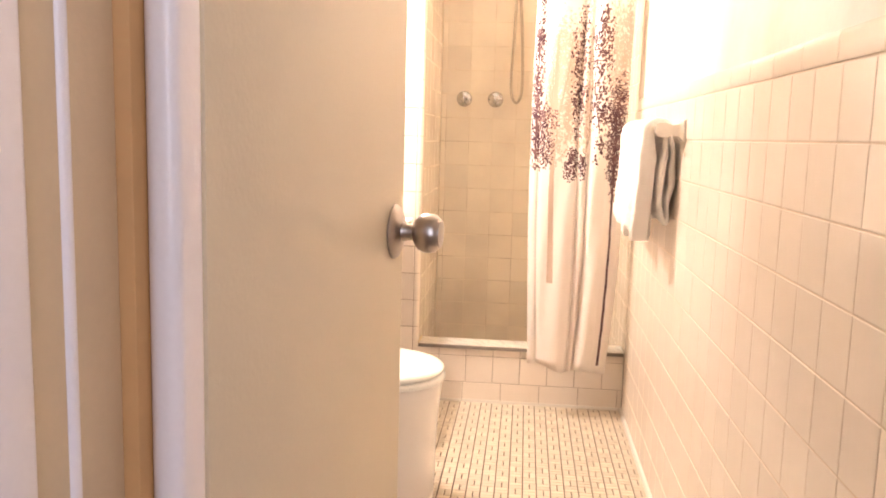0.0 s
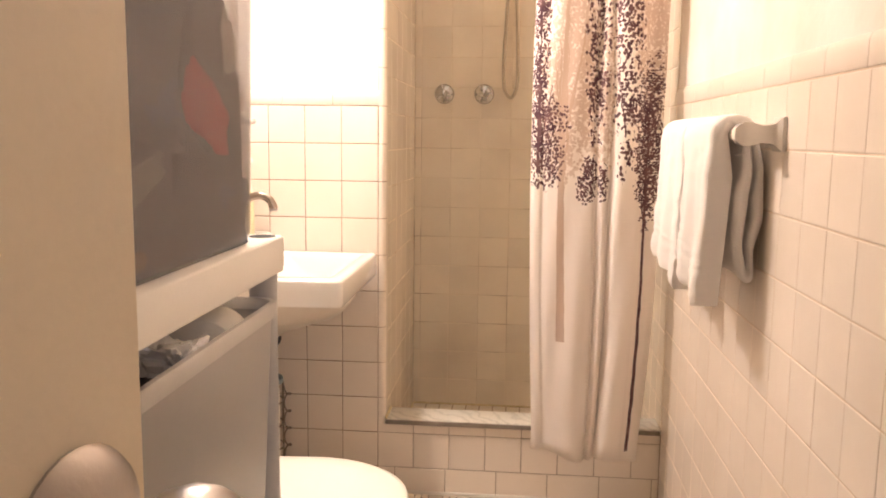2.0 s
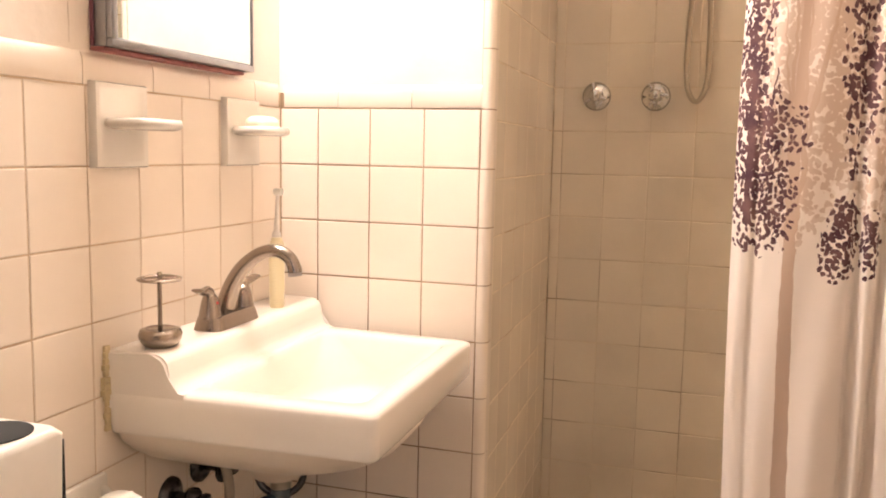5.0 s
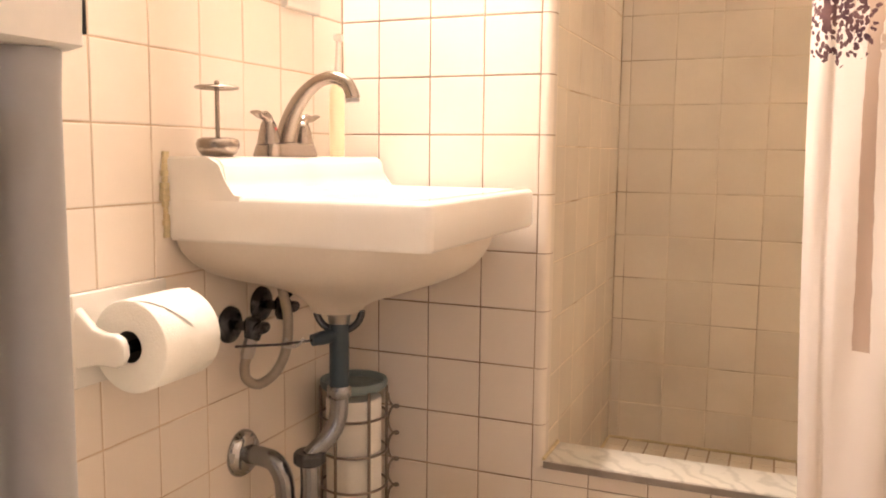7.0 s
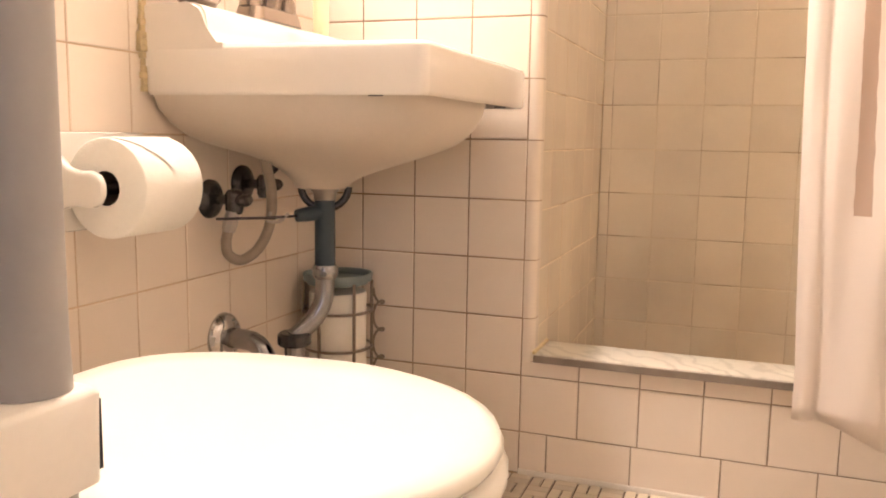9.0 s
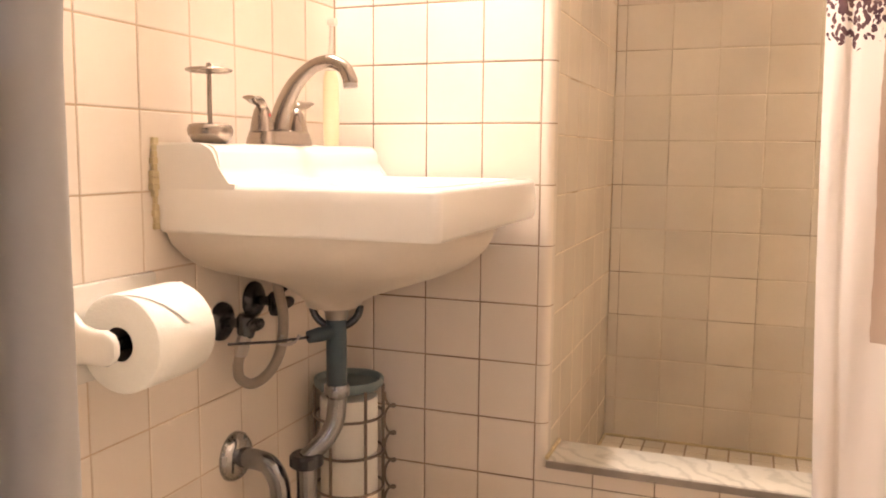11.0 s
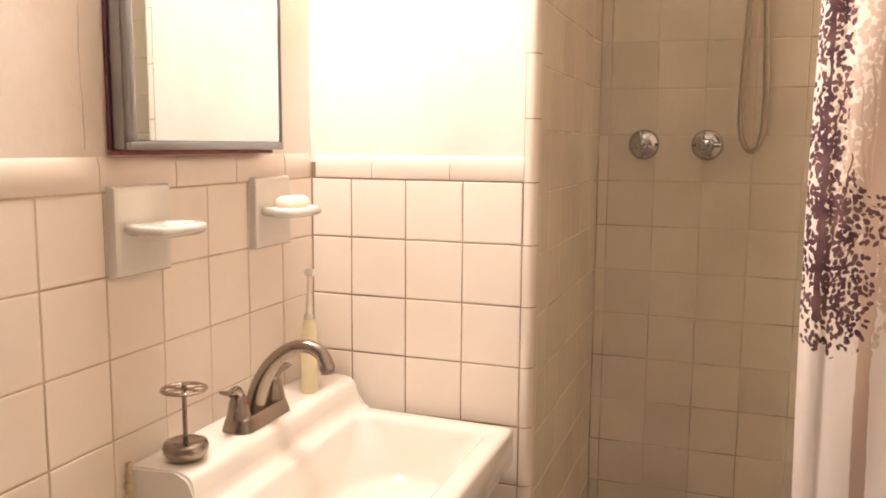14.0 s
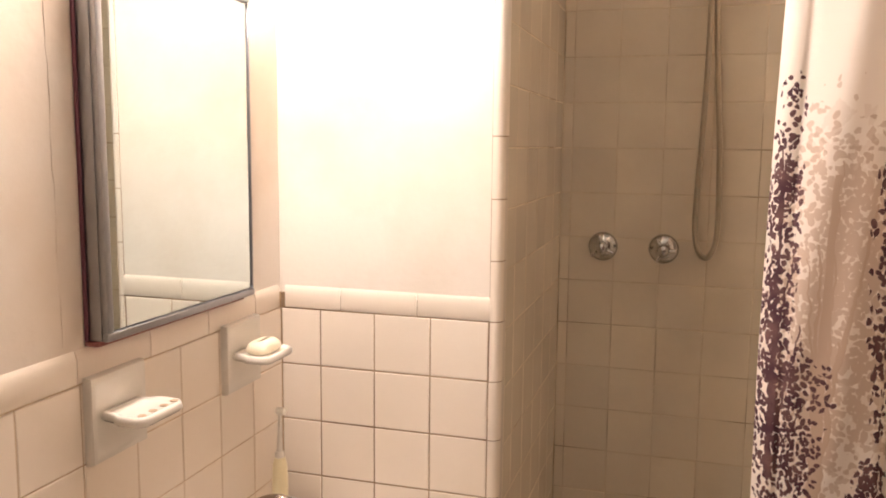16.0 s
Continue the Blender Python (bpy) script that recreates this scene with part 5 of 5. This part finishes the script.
def face(origin, right, out):
    """A frame on a wall: right along the wall, up, and out of it."""
    r, o = Vector(right), Vector(out)
    return Matrix(((r.x, 0, o.x, origin[0]), (r.y, 0, o.y, origin[1]), (r.z, 1, o.z, origin[2]), (0, 0, 0, 1)))


def field(parent, base, us, vs, material, skip=(), upright=J, loose=0.12, level=J):
    """Tiles between the given lines along the wall (us) and up it (vs)."""
    for i, (a, b) in enumerate(zip(us, us[1:])):
        for k, (c, e) in enumerate(zip(vs, vs[1:])):
            if b - a < 0.012 or any(a > s[0] - 0.005 and b < s[1] + 0.005 and c > s[2] - 0.005 and e < s[3] + 0.005 for s in skip):
                continue
            tilt = pose(0, 0, 0, JR.uniform(-loose, loose), JR.uniform(-loose, loose), JR.uniform(-loose, loose) * 0.8)
            lay(parent, "tile", base @ Matrix.Translation((a + upright / 2, c + level / 2, JR.uniform(-0.0001, 0.0002))) @ tilt, round(b - a - upright, 4), round(e - c - level, 4), material)


def lines(start, stop, step, phase):
    """Joint lines from start to stop that fall on phase + k * step."""
    k = math.ceil((start - phase) / step + 1e-6)
    out = [start]
    while phase + k * step < stop - 1e-6:
        out.append(round(phase + k * step, 5))
        k += 1
    return out + [stop]


def caps(parent, base, u0, u1, z0, phase, material=None):
    """Rounded cap tiles, six inches long, along the top of the tile field."""
    ls = lines(u0, u1, 0.152, phase)
    prof = [(0.0, 0.0), (0.0028, 0.0004), (0.0036, 0.002), (0.0038, 0.028), (0.0030, 0.036), (0.0008, 0.0425), (-0.0022, 0.0465), (-0.0035, 0.0475)]
    for a, b in zip(ls, ls[1:]):
        if b - a < 0.01:
            continue
        key = ("cap", round(b - a, 4))
        if key not in TILES:
            w = b - a - J
            bm = loft([[(0, z, o) for o, z in prof] + [(0, 0.0475, -0.004), (0, 0, -0.004)], [(w, z, o) for o, z in prof] + [(w, 0.0475, -0.004), (w, 0, -0.004)]])
            TILES[key] = finish(bm, "cap_tile", material or M_TILE, 50)
        ob = new("cap_tile", TILES[key])
        ob.parent, ob.matrix_basis = parent, base @ Matrix.Translation((a + J / 2, z0 + 0.0012, 0))


ROWS_Z = [0.0, 0.082] + [round(0.082 + P * k, 4) for k in range(1, 11)]
left = face((LX - G, 0, 0), (0, 1, 0), (1, 0, 0))
field(wall_left, left, lines(1.60, NY - 0.0005, P, NY), ROWS_Z, M_TILE)
caps(wall_left, left, 1.60, NY - 0.008, CAP0, NY - 0.10)
nib = face((0, NY + G, 0), (1, 0, 0), (0, -1, 0))
field(wall_nib, nib, lines(LX + 0.0005, -0.43, P, -0.43), ROWS_Z, M_TILE, upright=0.0022, level=0.0027)
caps(wall_nib, nib, LX + 0.008, -0.4275, CAP0, -0.7175)

# bullnose corner of the nib wall, in six-inch lengths from the curb to the ceiling
def bullnose(h):
    r, n = 0.016, 7
    prof = [(-0.43 + 0.0016, NY + G), (-0.43 + 0.0016, NY)]
    prof += [(NX - r + r * math.sin(math.pi / 2 * i / n), NY + r - r * math.cos(math.pi / 2 * i / n)) for i in range(n + 1)]
    prof += [(NX, NY + 0.034), (NX - 0.0118, NY + 0.034)]
    return loft([[(x, y, 0) for x, y in prof], [(x, y, h) for x, y in prof]])


TILES["bull"] = finish(bullnose(P - J), "corner_tile", M_TILE, 50)
TILES["bull_painted"] = finish(bullnose(P), "corner_tile", M_PAINT, 50)
for k in range(21):
    z = ROWS_Z[1] + P * k
    if 0.18 < z < TOP - P:
        ob = new("corner_tile", TILES["bull" if z < 1.5 else "bull_painted"])
        ob.parent, ob.matrix_basis = wall_nib, Matrix.Translation((JR.uniform(-0.0004, 0.0004), JR.uniform(-0.0004, 0.0004), z + J / 2))

part("tile_bed", box((NX - 0.0118, NY + 0.0355, 0.15), (NX - 0.0012, SY + G, TOP)), M_GROUT_SHOWER, wall_nib, "tan grout bed")
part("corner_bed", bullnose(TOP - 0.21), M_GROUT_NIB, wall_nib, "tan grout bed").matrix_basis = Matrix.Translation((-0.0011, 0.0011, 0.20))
side = face((NX - 0.012, 0, 0), (0, 1, 0), (1, 0, 0))
SROWS = lines(SF, 2.26, P, 1.272)
field(wall_nib, side @ Matrix.Translation((0, 0, 0.0093)), lines(NY + 0.035, SY - 0.0005, P, SY), SROWS, M_TILE_SHADED, upright=0.0009, loose=0.2)
back = face((0, SY + G, 0), (1, 0, 0), (0, -1, 0))
field(wall_shower, back, lines(NX + 0.001, RX - 0.0005, P, -0.272), SROWS, M_TILE_SHADED, upright=0.0013, loose=0.3)
right = face((RX + G, 0, 0), (0, -1, 0), (-1, 0, 0))
RROWS = [0.0, 0.108] + [round(1.1905 - 0.1082 * k, 4) for k in range(9, -1, -1)]
field(wall_right, right, lines(-NY + 0.0, -0.78, P, -2.155), RROWS, M_TILE, upright=0.0005)
field(wall_right, right, lines(-SY + 0.001, -NY, P, -2.155), lines(SF, 2.0, P, 1.19), M_TILE_SHADED)
caps(wall_right, right, -NY, -0.78, 1.1905, -1.6)
front = nib
field(curb, front, lines(-0.43, RX - 0.0005, P, -0.43), [0.082, 0.192], M_TILE)
field(curb, front, lines(-0.43, RX - 0.0005, P, -0.43), [0.192, 0.2215], M_TILE)
field(curb, front, lines(-0.43, RX - 0.0005, 0.156, -0.065), [0.0, 0.082], M_TILE)

# shower floor mosaic
for i in range(16):
    for k in range(11):
        x, y = NX + 0.006 + 0.051 * i, SY - 0.006 - 0.051 * (k + 1)
        if x + 0.049 < RX and y > NY + 0.10:
            lay(shower_floor, "tile", Matrix.Translation((x, y, SF - 0.004)), 0.047, 0.047, M_TILE_SHADED, 0.004, 0.0012)

# basketweave floor: pairs of small tiles, turned in alternate squares
S = 0.043
near, rest = 0, bmesh.new()
for i in range(30):
    for k in range(62):
        x, y = RX - 0.004 - S * (i + 1), NY - 0.002 - S * (k + 1)
        if x < LX - 0.02 or y < 0.70:
            continue
        for h in (0, 1):
            w, d = (S, S / 2) if (i + k) % 2 else (S / 2, S)
            ox, oy = (0, h * S / 2) if (i + k) % 2 else (h * S / 2, 0)
            if x > 0.15 - 0.0 and y > 2.62 and near < 300 or (x > -0.2 and y > 2.72 and near < 300):
                lay(floor, "tile", Matrix.Translation((x + ox + 0.0018, y + oy + 0.0006, -0.004)), round(w - 0.0036, 4), round(d - 0.0012, 4), M_FLOORT, 0.004, 0.0007)
                near += 1
            else:
                g, e = 0.0018, 0.0006
                loft([[(x + ox + a, y + oy + b, z) for a, b in ((g + q, e + q), (w - g - q, e + q), (w - g - q, d - e - q), (g + q, d - e - q))] for q, z in ((0, -0.004), (0, -0.0007), (0.0007, 0.0))], rest, False, True)
M_FLOORS = mat("mosaic_tile_rest", (0.55, 0.465, 0.355), 0.4, var=0.10, scale=10, fine=0.05)
isl = M_FLOORS.node_tree
gn = isl.nodes.new("ShaderNodeNewGeometry")
hv = isl.nodes.new("ShaderNodeHueSaturation")
vm = isl.nodes.new("ShaderNodeMath")
vm.operation = "MULTIPLY_ADD"
isl.links.new(gn.outputs["Random Per Island"], vm.inputs[0])
vm.inputs[1].default_value, vm.inputs[2].default_value = 0.24, 0.88
isl.links.new(vm.outputs[0], hv.inputs["Value"])
pb = isl.nodes["Principled BSDF"]
isl.links.new(pb.inputs["Base Color"].links[0].from_socket, hv.inputs["Color"])
isl.links.new(hv.outputs[0], pb.inputs["Base Color"])
ob = part("tile_rest", rest, M_FLOORS, floor, "small beige mosaic tiles")
tagged(ob, kind="stuff")
